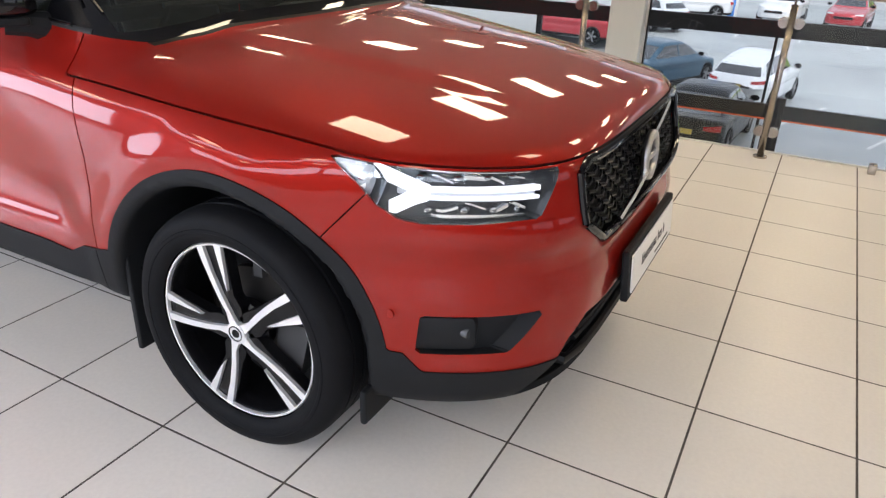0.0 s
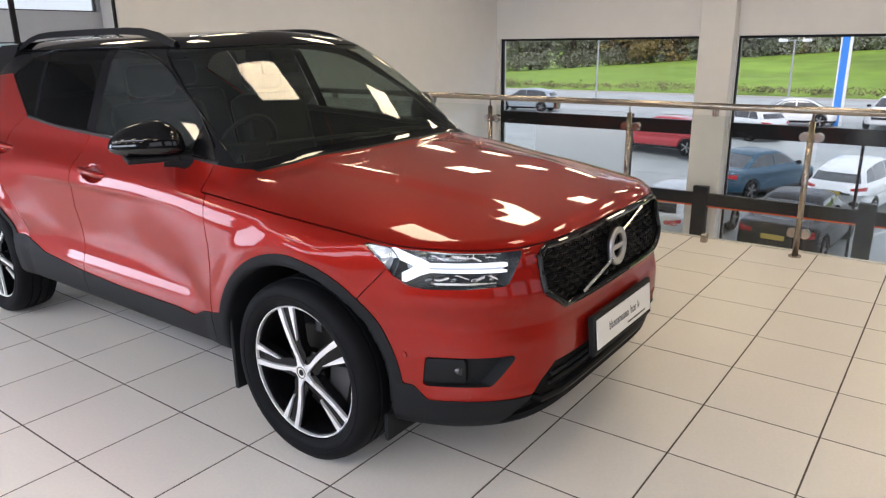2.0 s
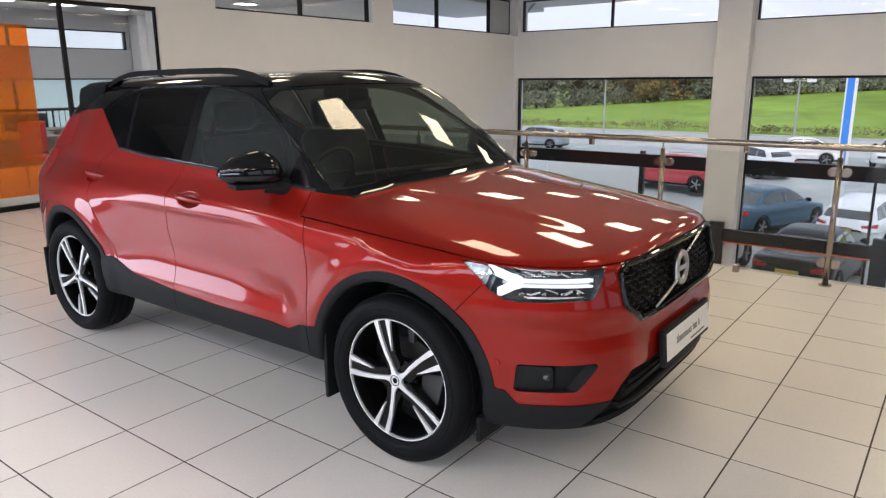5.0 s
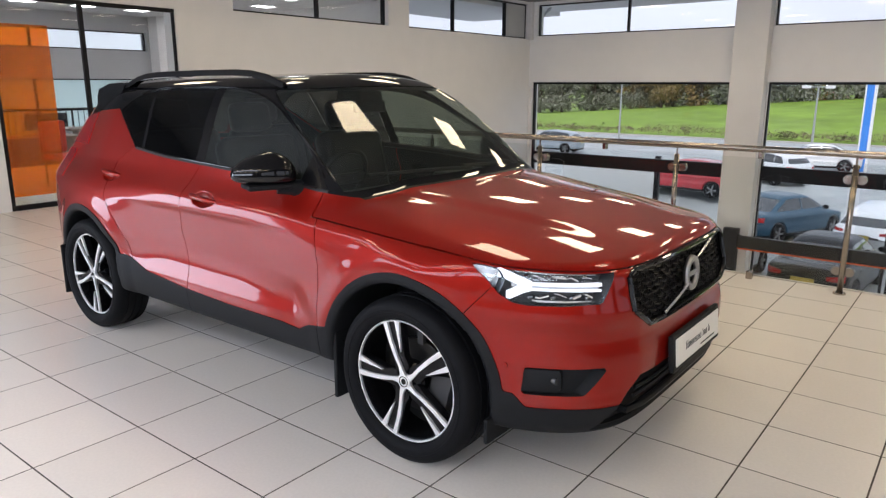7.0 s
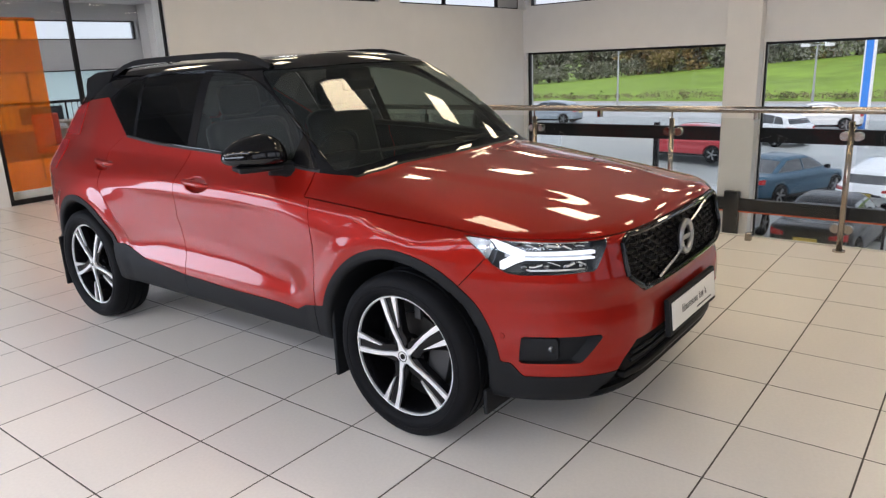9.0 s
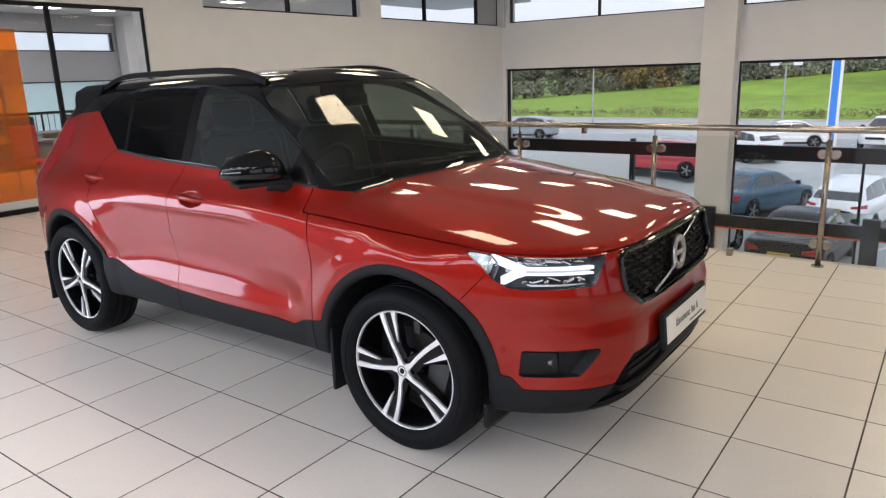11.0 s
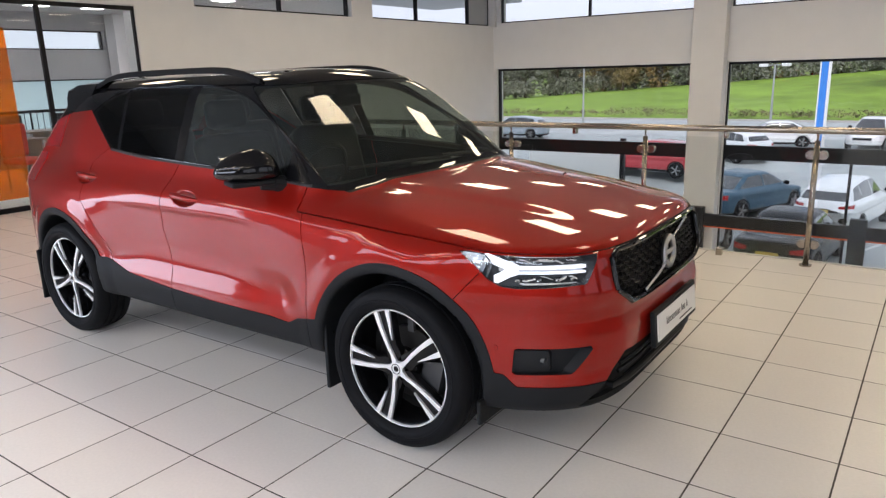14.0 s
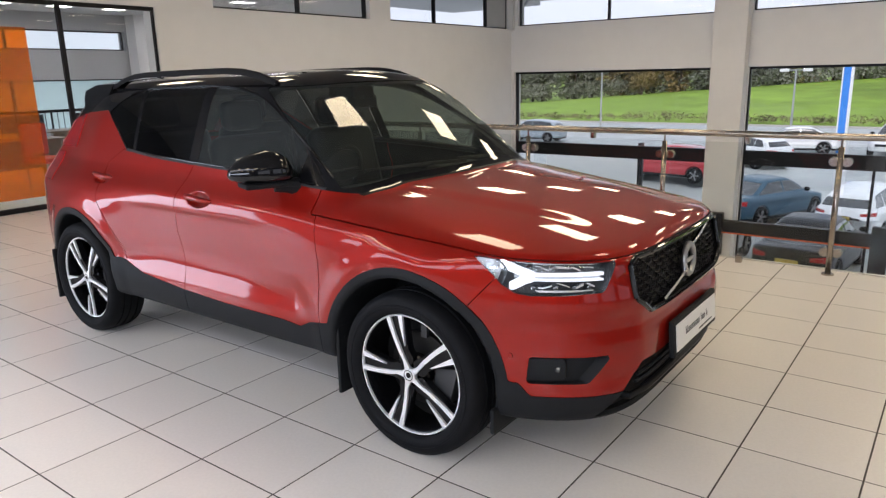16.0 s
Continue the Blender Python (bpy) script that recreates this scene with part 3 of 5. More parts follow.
def tree(x, y, base, h, w, leafmat, seed, label):
    r = random.Random(seed)
    t = thing("tree", label, "tree", pose(x, y, base), "woodland trees")
    bm = bmesh.new()
    tube(bm, [(0, 0, -0.3), (0.1, 0, h * 0.3), (0, 0.15, h * 0.6), (0.1, 0, h * 0.92)], 0.3, 8, radii=[h * 0.035, h * 0.026, h * 0.017, h * 0.004])
    for k in range(7):
        a = r.uniform(0, 6.28)
        z = h * r.uniform(0.25, 0.6)
        tube(bm, [(0, 0, z), (w * 0.4 * math.cos(a), w * 0.4 * math.sin(a), z + h * 0.14), (w * 0.8 * math.cos(a), w * 0.8 * math.sin(a), z + h * 0.25)], 0.1, 6, radii=[h * 0.014, h * 0.009, h * 0.002])
    part("trunk", bm, M_BARK, t)
    bm = bmesh.new()
    for k in range(40):
        a = r.uniform(0, 6.28)
        z = h * r.uniform(0.08, 0.98)
        rad = w * math.sqrt(max(0.05, 1 - ((z / h - 0.55) / 0.5) ** 2)) * r.uniform(0.2, 0.9)
        leaf_cloud(bm, r, (rad * math.cos(a), rad * math.sin(a), z), (w * 0.32, w * 0.32, h * 0.10), 55, h * 0.022)
    part("crown", bm, leafmat, t)
    return t


protos = [tree(-20, 112, ground_z(112, -20) - 0.2, 8.0, 3.4, M_LEAF, 1, "dark green broadleaf tree at the field's top"),
          tree(-50, 113, ground_z(113, -50) - 0.2, 7.0, 3.2, M_LEAF, 2, "dark green bushy tree at the field's top"),
          tree(-33, 109, ground_z(109, -33) - 0.2, 7.0, 3.3, M_LEAF_AUT, 3, "golden brown autumn tree at the field's top")]
r2 = random.Random(11)
for i in range(74):
    x = -112 + i * 1.85 + r2.uniform(-0.8, 0.8)
    y = 110 + r2.uniform(-1.5, 8)
    p = protos[2] if r2.random() < 0.05 else protos[r2.randrange(2)]
    s = r2.uniform(0.8, 1.25)
    c = copy_thing(p, pose(x, y, ground_z(y, x) - 0.2, 0, 0, r2.uniform(0, 360)))
    c.scale = (s, s, s * r2.uniform(0.85, 1.1))
bm = bmesh.new()
for i in range(420):
    x = -112 + i * 0.33 + r2.uniform(-0.2, 0.2)
    leaf_cloud(bm, r2, (x, 108.6 + r2.uniform(-0.5, 2.5), ground_z(109, x) + 0.8 + r2.uniform(-0.5, 1.2)), (0.9, 0.9, 1.1), 26, 0.16)
tagged(part("undergrowth", bm, M_LEAF), "dark undergrowth at the edge of the wood", "bushes", kind="stuff")
tree(0.6, 86, ground_z(86, 0.6) - 0.2, 8.5, 4.2, M_LEAF, 9, "large dark broadleaf tree standing in the pasture")
tree(-38.2, 106.5, ground_z(106.5, -38) - 0.2, 7.2, 3.3, M_LEAF_AUT, 21, "broad golden brown autumn tree before the wood")
for k, (bx, by, bh) in enumerate(((2.9, 62.2, 3.0), (5.2, 61.6, 3.6), (7.6, 62.4, 4.2), (10.4, 61.8, 4.4))):
    tree(bx, by, GF, bh, 1.7, M_SHRUB if k % 2 else M_LEAF, 30 + k, "tall olive brown shrub at the hedge")


def lamp_post(x, y, h):
    lp = thing("street_lamp", "slim grey car park lamp with two heads", "street lamp", pose(x, y, park_z(y)), "car park lamps")
    part("pole", tube(bmesh.new(), [(0, 0, 0), (0, 0, h)], 0.06, 8, radii=[0.09, 0.05]), M_GALV, lp)
    part("arm", tube(bmesh.new(), [(-0.6, 0, h), (0.6, 0, h)], 0.03, 8), M_GALV, lp)
    for s in (-1, 1):
        boxpart("lamp_head", (s * 0.75 - 0.28, s * 0.75 + 0.28, -0.16, 0.16, h - 0.1, h + 0.1), M_WHITE, lp, "white lamp head", bevel=0.03)
lamp_post(3.9 - 0.184 * 56, -2.0 + 0.983 * 56, 4.3)
lamp_post(3.9 - 0.410 * 60, -2.0 + 0.912 * 60, 4.9)
sp = thing("sign_pole", "tall blue and white sign pillar by the road", "sign", pose(3.87 - 0.128 * 43, -2.04 + 0.992 * 43, park_z(40)))
boxpart("blue_face", (-0.17, 0.17, -0.10, 0.10, 0, 6.5), M_BLUE, sp, "blue painted face", bevel=0.01)
boxpart("white_side", (-0.24, -0.17, -0.09, 0.09, 0, 6.5), M_WHITE, sp, "white edge strip")
boxpart("white_side", (0.17, 0.30, -0.09, 0.09, 0, 6.5), M_WHITE, sp, "white edge strip")
wp = thing("white_panel", "white hoarding panel standing outside the window", "panel", pose(-5.9, 20.2, G + 0.012))
boxpart("board", (-2.2, 1.15, -0.06, 0.06, 0, 2.7), M_WHITE, wp, bevel=0.01)
boxpart("post", (1.15, 1.30, -0.07, 0.07, 0, 2.8), M_FRAME, wp, "black end post")

# ---- the red car ----
M_RED = mat("metallic_red_paint", (0.285, 0.0080, 0.0028), 0.46, 0.50, coat=1.0, spec=0.10)
M_RED.node_tree.nodes["Principled BSDF"].inputs["Coat IOR"].default_value = 1.38
M_GLOSS = mat("gloss_black_paint", (0.006, 0.006, 0.007), 0.08, coat=1.0, spec=0.0)
M_CLAD = mat("charcoal_plastic", (0.010, 0.011, 0.0125), 0.6, spec=0.22, vary=0.06, scale=12, bump=0.12, bump_scale=500)
M_DARK = mat("dark_void", (0.006, 0.006, 0.006), 0.9)
M_RUBBER = mat("tyre_rubber", (0.0055, 0.0058, 0.0070), 0.62, spec=0.13, vary=0.12, scale=18, bump=0.1, bump_scale=120)
M_ALLOY = mat("diamond_cut_alloy", (0.86, 0.86, 0.87), 0.36, 0.65, bump=0.02, bump_scale=300)
M_ALLOYBLK = mat("gloss_black_alloy", (0.005, 0.005, 0.006), 0.26, spec=0.22)
M_MESH = mat("black_grille_plastic", (0.005, 0.005, 0.006), 0.40, spec=0.16)
M_BADGE = mat("badge_chrome", (0.42, 0.42, 0.43), 0.30, 1.0)
M_CHROME = mat("satin_chrome", (0.72, 0.72, 0.72), 0.14, 1.0)
M_DISC = mat("brake_disc_steel", (0.05, 0.048, 0.046), 0.5, 1.0, vary=0.1)
M_CALIPER = mat("cast_caliper", (0.055, 0.056, 0.058), 0.5, 0.3)
M_DRL = mat("daylight_lamp", (0.82, 0.84, 0.86), 0.35, emit=(0.95, 0.98, 1.0), power=0.75)
M_LENS = glass_mat("lamp_lens", (0.93, 0.95, 0.96))
M_LAMPCHROME = mat("lamp_reflector", (0.78, 0.79, 0.80), 0.22, 1.0)
M_LAMPBOWL = mat("lamp_corner_silver", (0.55, 0.56, 0.58), 0.28, 0.6, vary=0.2, scale=45)
M_LAMPGREY = mat("lamp_projector", (0.46, 0.47, 0.48), 0.24, 1.0)
M_LAMPDARK = mat("lamp_housing", (0.085, 0.090, 0.095), 0.22, 0.5)
M_HEADLENS = mat("indicator_lens", (0.55, 0.57, 0.60), 0.15, coat=1.0)
# matte grey-green mixed into both glasses stands in for reflections of the hall
M_CARGLASS = glass_mat("windscreen_glass", (0.62, 0.68, 0.64), 0.0, 0.014, (0.62, 0.70, 0.66), 0.062)
M_SIDEGLASS = glass_mat("front_side_glass", (0.30, 0.36, 0.33), 0.0, 0.024, (0.62, 0.70, 0.66), 0.07)
M_PRIVACY = glass_mat("privacy_glass", (0.075, 0.08, 0.082))
M_PILLAR = mat("satin_black_pillar", (0.005, 0.005, 0.006), 0.26, spec=0.16)
M_RAIL = mat("satin_black_rail", (0.004, 0.004, 0.005), 0.42, spec=0.16)
M_CABIN = mat("dark_trim", (0.010, 0.010, 0.011), 0.6, vary=0.1)
M_SEAT = mat("charcoal_leather", (0.009, 0.009, 0.010), 0.5, vary=0.1, bump=0.15)
M_TAIL = mat("red_tail_lens", (0.30, 0.004, 0.006), 0.12, coat=0.8)
M_PLATEW = mat("plate_white", (0.80, 0.80, 0.78), 0.35)
M_INK = mat("plate_ink", (0.03, 0.03, 0.035), 0.5)


def spl(xs, ys):
    """Monotone cubic through the given pairs."""
    xs, ys = np.array(xs, float), np.array(ys, float)
    h, d = np.diff(xs), np.diff(ys) / np.diff(xs)
    m = np.zeros_like(xs)
    m[0], m[-1] = d[0], d[-1]
    for i in range(1, len(xs) - 1):
        if d[i - 1] * d[i] > 0:
            w1, w2 = 2 * h[i] + h[i - 1], h[i] + 2 * h[i - 1]
            m[i] = (w1 + w2) / (w1 / d[i - 1] + w2 / d[i])

    def f(x):
        x = np.clip(x, xs[0], xs[-1])
        i = np.clip(np.searchsorted(xs, x) - 1, 0, len(h) - 1)
        t = (x - xs[i]) / h[i]
        return ((2 * t**3 - 3 * t**2 + 1) * ys[i] + (t**3 - 2 * t**2 + t) * h[i] * m[i]
                + (-2 * t**3 + 3 * t**2) * ys[i + 1] + (t**3 - t**2) * h[i] * m[i + 1])
    return f


def smax(a, b, k):
    h = np.maximum(k - np.abs(a - b), 0) / k
    return np.maximum(a, b) + h * h * k * 0.25


def smin(a, b, k):
    return -smax(-a, -b, k)


def step(a, b, x):
    t = np.clip((x - a) / (b - a), 0, 1)
    return t * t * (3 - 2 * t)


WB = 2.702
AX = 0.362
door_w = spl([0.25, 0.36, 0.46, 0.50, 0.56, 0.62, 0.68, 0.80, 0.88, 0.925, 0.955, 0.985, 1.02, 1.10, 1.25], [0.885, 0.908, 0.918, 0.915, 0.899, 0.887, 0.882, 0.888, 0.8935, 0.8970, 0.8955, 0.885, 0.863, 0.808, 0.70])
wing_w = spl([0.25, 0.36, 0.50, 0.65, 0.80, 0.88, 0.93, 0.98, 1.04, 1.12, 1.25], [0.885, 0.905, 0.922, 0.927, 0.925, 0.917, 0.902, 0.872, 0.828, 0.775, 0.70])
hood_z = spl([-3.6, -2.2, -0.9, -0.4, 0.0, 0.3, 0.55, 0.72, 0.82, 0.92], [1.10, 1.14, 1.115, 1.10, 1.065, 1.03, 0.985, 0.948, 0.915, 0.86])
nose_lean = spl([0.2, 0.3, 0.40, 0.50, 0.545, 0.60, 0.628, 0.645, 0.69, 0.73, 0.77, 0.88, 1.0], [-0.07, -0.02, 0.005, 0.010, 0.009, -0.001, -0.0065, -0.0055, 0.002, 0.001, -0.010, -0.035, -0.08])
under_z = spl([-3.6, -3.1, -2.4, -0.4, 0.45, 0.9], [0.34, 0.29, 0.33, 0.33, 0.255, 0.235])


def roof_z(x):
    return 1.618 - np.where(x > -1.55, 0.034, 0.013) * (x + 1.55) ** 2


def body_field(x, y, z):
    a = np.abs(y)
    # the hollow of the doors fades early above, and ends in a short round stop at the sill ridge
    hollow = step(-2.55, -1.75, x) * (1 - step(-1.15, -0.28, x))
    ridge = step(-2.55, -2.30, x) * (1 - step(-0.70, -0.53, x))
    m = step(0.55, 0.70, z)
    k = ridge * (1 - m) + hollow * m
    w = k * door_w(z) + (1 - k) * wing_w(z)
    # flared lip round each arch
    r = np.minimum(np.hypot(x + 0.012, z - 0.37), np.hypot(x + WB - 0.015, z - 0.37))
    w = w + 0.011 * (1 - step(0.475, 0.575, r))
    w = w - 0.20 * np.maximum(x, 0) ** 2 - 0.19 * np.maximum(-2.5 - x, 0) ** 2
    side = a - w
    top = z - (hood_z(x) - (0.052 * (a / 0.8) ** 2 + 0.03 * (a / 0.8) ** 6) * (0.68 + 0.32 * step(-0.35, 0.25, x)))
    crease = 0.555 - 0.16 * (x + 0.5)
    top = top + 0.008 * step(-0.055, 0.065, a - crease) * step(-0.7, -0.3, x) * (1 - step(0.35, 0.75, x))
    cheek = 0.016 * step(0.47, 0.60, a) * step(0.36, 0.42, z) * (1 - step(0.66, 0.72, z))
    front = (x + cheek - (0.846 + nose_lean(z) - 0.67 * np.minimum(a / 0.93, 1.1) ** 5.5)) * (1 - 0.35 * step(0.5, 0.9, a))
    rear = -x - (3.530 - 0.36 * np.minimum(a / 0.93, 1.1) ** 4 - 0.10 * np.maximum(z - 0.9, 0))
    low = under_z(x) - z
    f = smax(side, top, 0.085)
    f = smax(f, front, 0.05)
    f = smax(f, rear, 0.07)
    return smax(f, low, 0.05)


def cabin_field(x, y, z):
    a = np.abs(y)
    side = (a - (0.805 - 0.45 * (z - 1.10) - 0.25 * np.maximum(z - 1.30, 0) ** 2 - 0.028 * ((x + 1.5) / 1.2) ** 2 - 0.045 * step(2.62, 3.10, -x))) * 0.94
    screen = (x - (-0.285 - 1.30 * (z - 1.10) + 0.45 * (z - 1.10) * (1.60 - z) - 0.28 * a**2)) * 0.62
    roof = z - (roof_z(x) - 0.050 * (a / 0.62) ** 2)
    tail = (-x - (3.46 - 0.80 * (z - 1.05) - 0.20 * (a / 0.8) ** 4)) * 0.8
    f = smax(side, roof, 0.11)
    f = smax(smax(f, screen, 0.11), tail, 0.07)
    return smax(f, 0.92 - z, 0.02)


HANDLES = ((-1.395, 0.978, 0.888), (-2.41, 1.026, 0.852))


def car_field(x, y, z):
    a = np.abs(y)
    f = smin(body_field(x, y, z), cabin_field(x, y, z), 0.035)
    for cx in (-0.016, -WB + 0.012):
        r = np.hypot(x - cx, z - 0.368)
        f = smax(f, -np.maximum(r - 0.411, 0.56 - a), 0.02)
    for hx, hz, hw in HANDLES:
        cup = (np.sqrt(((x - hx) / 0.088) ** 2 + ((z - hz) / 0.042) ** 2 + ((a - hw) / 0.030) ** 2) - 1) * 0.03
        f = smax(f, -cup, 0.006)
    return f


def gradient(F, V, e=2e-4):
    g = np.empty_like(V)
    for i in range(3):
        d = np.zeros(3)
        d[i] = e
        p, q = V + d, V - d
        g[:, i] = (F(p[:, 0], p[:, 1], p[:, 2]) - F(q[:, 0], q[:, 1], q[:, 2])) / (2 * e)
    return g


def snap(F, V, rounds=3):
    for _ in range(rounds):
        f = F(V[:, 0], V[:, 1], V[:, 2])
        g = gradient(F, V)
        s = np.clip(f / np.maximum((g * g).sum(1), 0.05), -0.02, 0.02)
        V = V - g * s[:, None]
    return V


def surface_net(F, lo, hi, h):
    """Polygonise F = 0; triangles that face outwards."""
    ax = [np.arange(lo[i], hi[i] + h, h) for i in range(3)]
    X, Y, Z = np.meshgrid(*ax, indexing="ij")
    S = F(X, Y, Z)
    n = np.array(S.shape) - 1
    cnt = np.zeros(n)
    acc = np.zeros((3, *n))

    def corner(o):
        return S[o[0]:o[0] + n[0], o[1]:o[1] + n[1], o[2]:o[2] + n[2]]
    for d in range(3):
        u, v = [k for k in range(3) if k != d]
        for p in (0, 1):
            for q in (0, 1):
                o = [0, 0, 0]
                o[u], o[v] = p, q
                e = list(o)
                e[d] = 1
                a, b = corner(o), corner(e)
                c = (a < 0) != (b < 0)
                t = np.where(c, a / np.where(c, a - b, 1), 0)
                cnt += c
                for k in range(3):
                    acc[k] += np.where(c, t if k == d else o[k], 0)
    ids = -np.ones(n, int)
    hit = cnt > 0
    ids[hit] = np.arange(hit.sum())
    where = np.argwhere(hit)
    V = (where + (acc[:, hit] / cnt[hit]).T) * h + np.array(lo)
    quads = []
    for d in range(3):
        u, v = (d + 1) % 3, (d + 2) % 3
        sl = [slice(1, n[k]) if k != d else slice(0, n[k]) for k in range(3)]
        sl2 = [slice(1, n[k]) if k != d else slice(1, n[k] + 1) for k in range(3)]
        a, b = S[tuple(sl)], S[tuple(sl2)]
        c = np.argwhere((a < 0) != (b < 0))
        neg = a[tuple(c.T)] < 0
        base = c + np.array([1 if k != d else 0 for k in range(3)])

        def cell(du, dv):
            q = base.copy()
            q[:, u] -= du
            q[:, v] -= dv
            return ids[tuple(q.T)]
        quad = np.stack([cell(1, 1), cell(0, 1), cell(0, 0), cell(1, 0)], 1)
        quad[~neg] = quad[~neg][:, ::-1]
        quads.append(quad)
    Q = np.vstack(quads)
    return V, np.vstack([Q[:, [0, 1, 2]], Q[:, [0, 2, 3]]])


class Skin:
    """Vertices on F = 0 that pieces of the skin share; pieces are triangle arrays."""

    def __init__(self, F, lo, hi, h):
        self.F = F
        V, self.all = surface_net(F, lo, hi, h)
        self.V = snap(F, V, 4)

    def cut(self, T, fun):
        """(where fun < 0, where fun > 0)"""
        if not len(T):
            return T, T
        V = self.V
        s = fun(V[:, 0], V[:, 1], V[:, 2])
        s = np.where(np.abs(s) < 1e-5, 1e-5, s)
        sg = s[T] > 0
        c = sg.sum(1)
        out = {True: [T[c == 3]], False: [T[c == 0]]}
        extra, made = [], {}
        base = len(V)

        def mid(a, b):
            key = (a, b) if a < b else (b, a)
            if key not in made:
                t = s[a] / (s[a] - s[b])
                made[key] = base + len(extra)
                extra.append(V[a] + t * (V[b] - V[a]))
            return made[key]
        lists = {True: [], False: []}
        mixed = (c == 1) | (c == 2)
        for tri, g, k in zip(T[mixed], sg[mixed], c[mixed]):
            odd = k == 1
            i = int(np.argmax(g == odd))
            a, b, d = int(tri[i]), int(tri[(i + 1) % 3]), int(tri[(i + 2) % 3])
            p, q = mid(a, b), mid(a, d)
            lists[odd].append((a, p, q))
            lists[not odd] += [(p, b, d), (p, d, q)]
        if extra:
            self.V = np.vstack([V, np.array(extra)])
        for key in lists:
            if lists[key]:
                out[key].append(np.array(lists[key]))
        return np.vstack(out[False]), np.vstack(out[True])

    def gap(self, T, fun, g=0.0025):
        low, rest = self.cut(T, lambda x, y, z: fun(x, y, z) + g)
        _, high = self.cut(rest, lambda x, y, z: fun(x, y, z) - g)
        return low, high

    def piece(self, name, T, material, parent, label="", offset=0.0, rim=0.0, push=None):
        """A mesh of a piece, moved out by offset, with its borders turned in by rim; push moves it and joins it to where it lay."""
        ids, inv = np.unique(T, return_inverse=True)
        T2 = inv.reshape(-1, 3)
        V = self.V[ids]
        N = gradient(self.F, V)
        N = N / np.maximum(np.linalg.norm(N, axis=1, keepdims=True), 1e-6)
        P = V + N * offset
        D = None
        if push is not None:
            D = P.copy()
            P = P + np.array(push)
        elif rim:
            D = P - N * rim
        verts, norms, faces = [P], [N], [T2]
        if D is not None:
            E = np.vstack([T2[:, [0, 1]], T2[:, [1, 2]], T2[:, [2, 0]]])
            key = E[:, 0] * len(ids) + E[:, 1]
            rev = E[:, 1] * len(ids) + E[:, 0]
            B = E[~np.isin(key, rev)]
            if len(B):
                q = np.stack([P[B[:, 1]], P[B[:, 0]], D[B[:, 0]], D[B[:, 1]]], 1)
                fn = np.cross(q[:, 1] - q[:, 0], q[:, 3] - q[:, 0])
                fn = fn / np.maximum(np.linalg.norm(fn, axis=1, keepdims=True), 1e-9)
                o = len(P)
                verts.append(q.reshape(-1, 3))
                norms.append(np.repeat(fn, 4, 0))
                k = np.arange(len(B)) * 4 + o
                faces.append(np.stack([k, k + 1, k + 2], 1))
                faces.append(np.stack([k, k + 2, k + 3], 1))
        return ob_from(name, np.vstack(verts), np.vstack(faces), material, parent, label, True, np.vstack(norms))


def root_along(F, p, d, reach):
    """First place from p along d where F rises through 0 from inside."""
    t = np.linspace(0, reach, 240)
    p, d = np.array(p, float), np.array(d, float)
    Q = p + t[:, None] * d
    f = F(Q[:, 0], Q[:, 1], Q[:, 2])
    i = int(np.argmax(f > 0)) if (f > 0).any() else len(t) - 1
    if i == 0:
        return Vector(p)
    s = f[i - 1] / (f[i - 1] - f[i])
    return Vector(p + (t[i - 1] + s * (t[i] - t[i - 1])) * d)


CAR_AT = pose(2.09, 1.0, 0.0)
suv = thing("suv_car", "glossy metallic red SUV with black roof on the showroom floor", "car", CAR_AT)
skin = Skin(car_field, (-3.62, -0.97, 0.20), (0.94, 0.97, 1.66), 0.0145)

belt_z = spl([-2.7, -2.24, -2.03, -1.85, -1.56, -1.21, -0.86, -0.56, -0.3], [1.20, 1.182, 1.164, 1.152, 1.140, 1.126, 1.104, 1.082, 1.06])
glass_top = spl([-2.62, -2.56, -2.47, -2.35, -2.11, -1.72, -1.53, -1.37, -1.185, -1.065, -0.95, -0.75, -0.56, -0.45], [1.36, 1.41, 1.462, 1.505, 1.530, 1.535, 1.532, 1.522, 1.488, 1.445, 1.385, 1.262, 1.098, 0.98])
hood_line = spl([-0.60, -0.3, -0.09, 0.17, 0.3, 0.45, 0.62, 0.78, 0.95], [0.980, 0.963, 0.948, 0.927, 0.915, 0.901, 0.895, 0.892, 0.892])


def lamp_floor(x):
    return np.interp(x, [0.2, 0.285, 0.31, 0.371, 0.417, 0.467, 0.52, 0.63, 0.71, 0.95], [0.95, 0.914, 0.897, 0.851, 0.803, 0.772, 0.766, 0.768, 0.774, 0.774])


def s_dlo(x, y, z):
    back = (x + 2.245 + (z - 1.187) * 1.62) * 0.52
    return np.minimum(np.minimum(z - belt_z(x) - 0.012, glass_top(x) - z), back)


def s_screen(x, y, z):
    a = np.abs(y)
    edge = (x - np.interp(z, [1.05, 1.125, 1.237, 1.354, 1.502, 1.58], [-0.43, -0.530, -0.690, -0.878, -1.105, -1.23])) * 0.7
    return np.minimum(np.minimum(edge, 1.548 - 0.05 * a**2 - z), np.minimum(x + 1.25, (body_field(x, y, z) - 0.035)))


def s_rearglass(x, y, z):
    a = np.abs(y)
    return np.minimum(np.minimum(0.60 - a, 1.47 - z), np.minimum(z - 1.17, -2.75 - x))


def s_black(x, y, z):
    zl = np.where(x > -2.24, belt_z(x) - 0.004, np.minimum(1.187 - (x + 2.24) * 0.617 - 0.012, np.interp(x, [-3.3, -2.9, -2.6], [1.30, 1.385, 1.405])))
    return np.minimum(np.minimum(z - zl, body_field(x, y, z) - 0.012), 1.0)


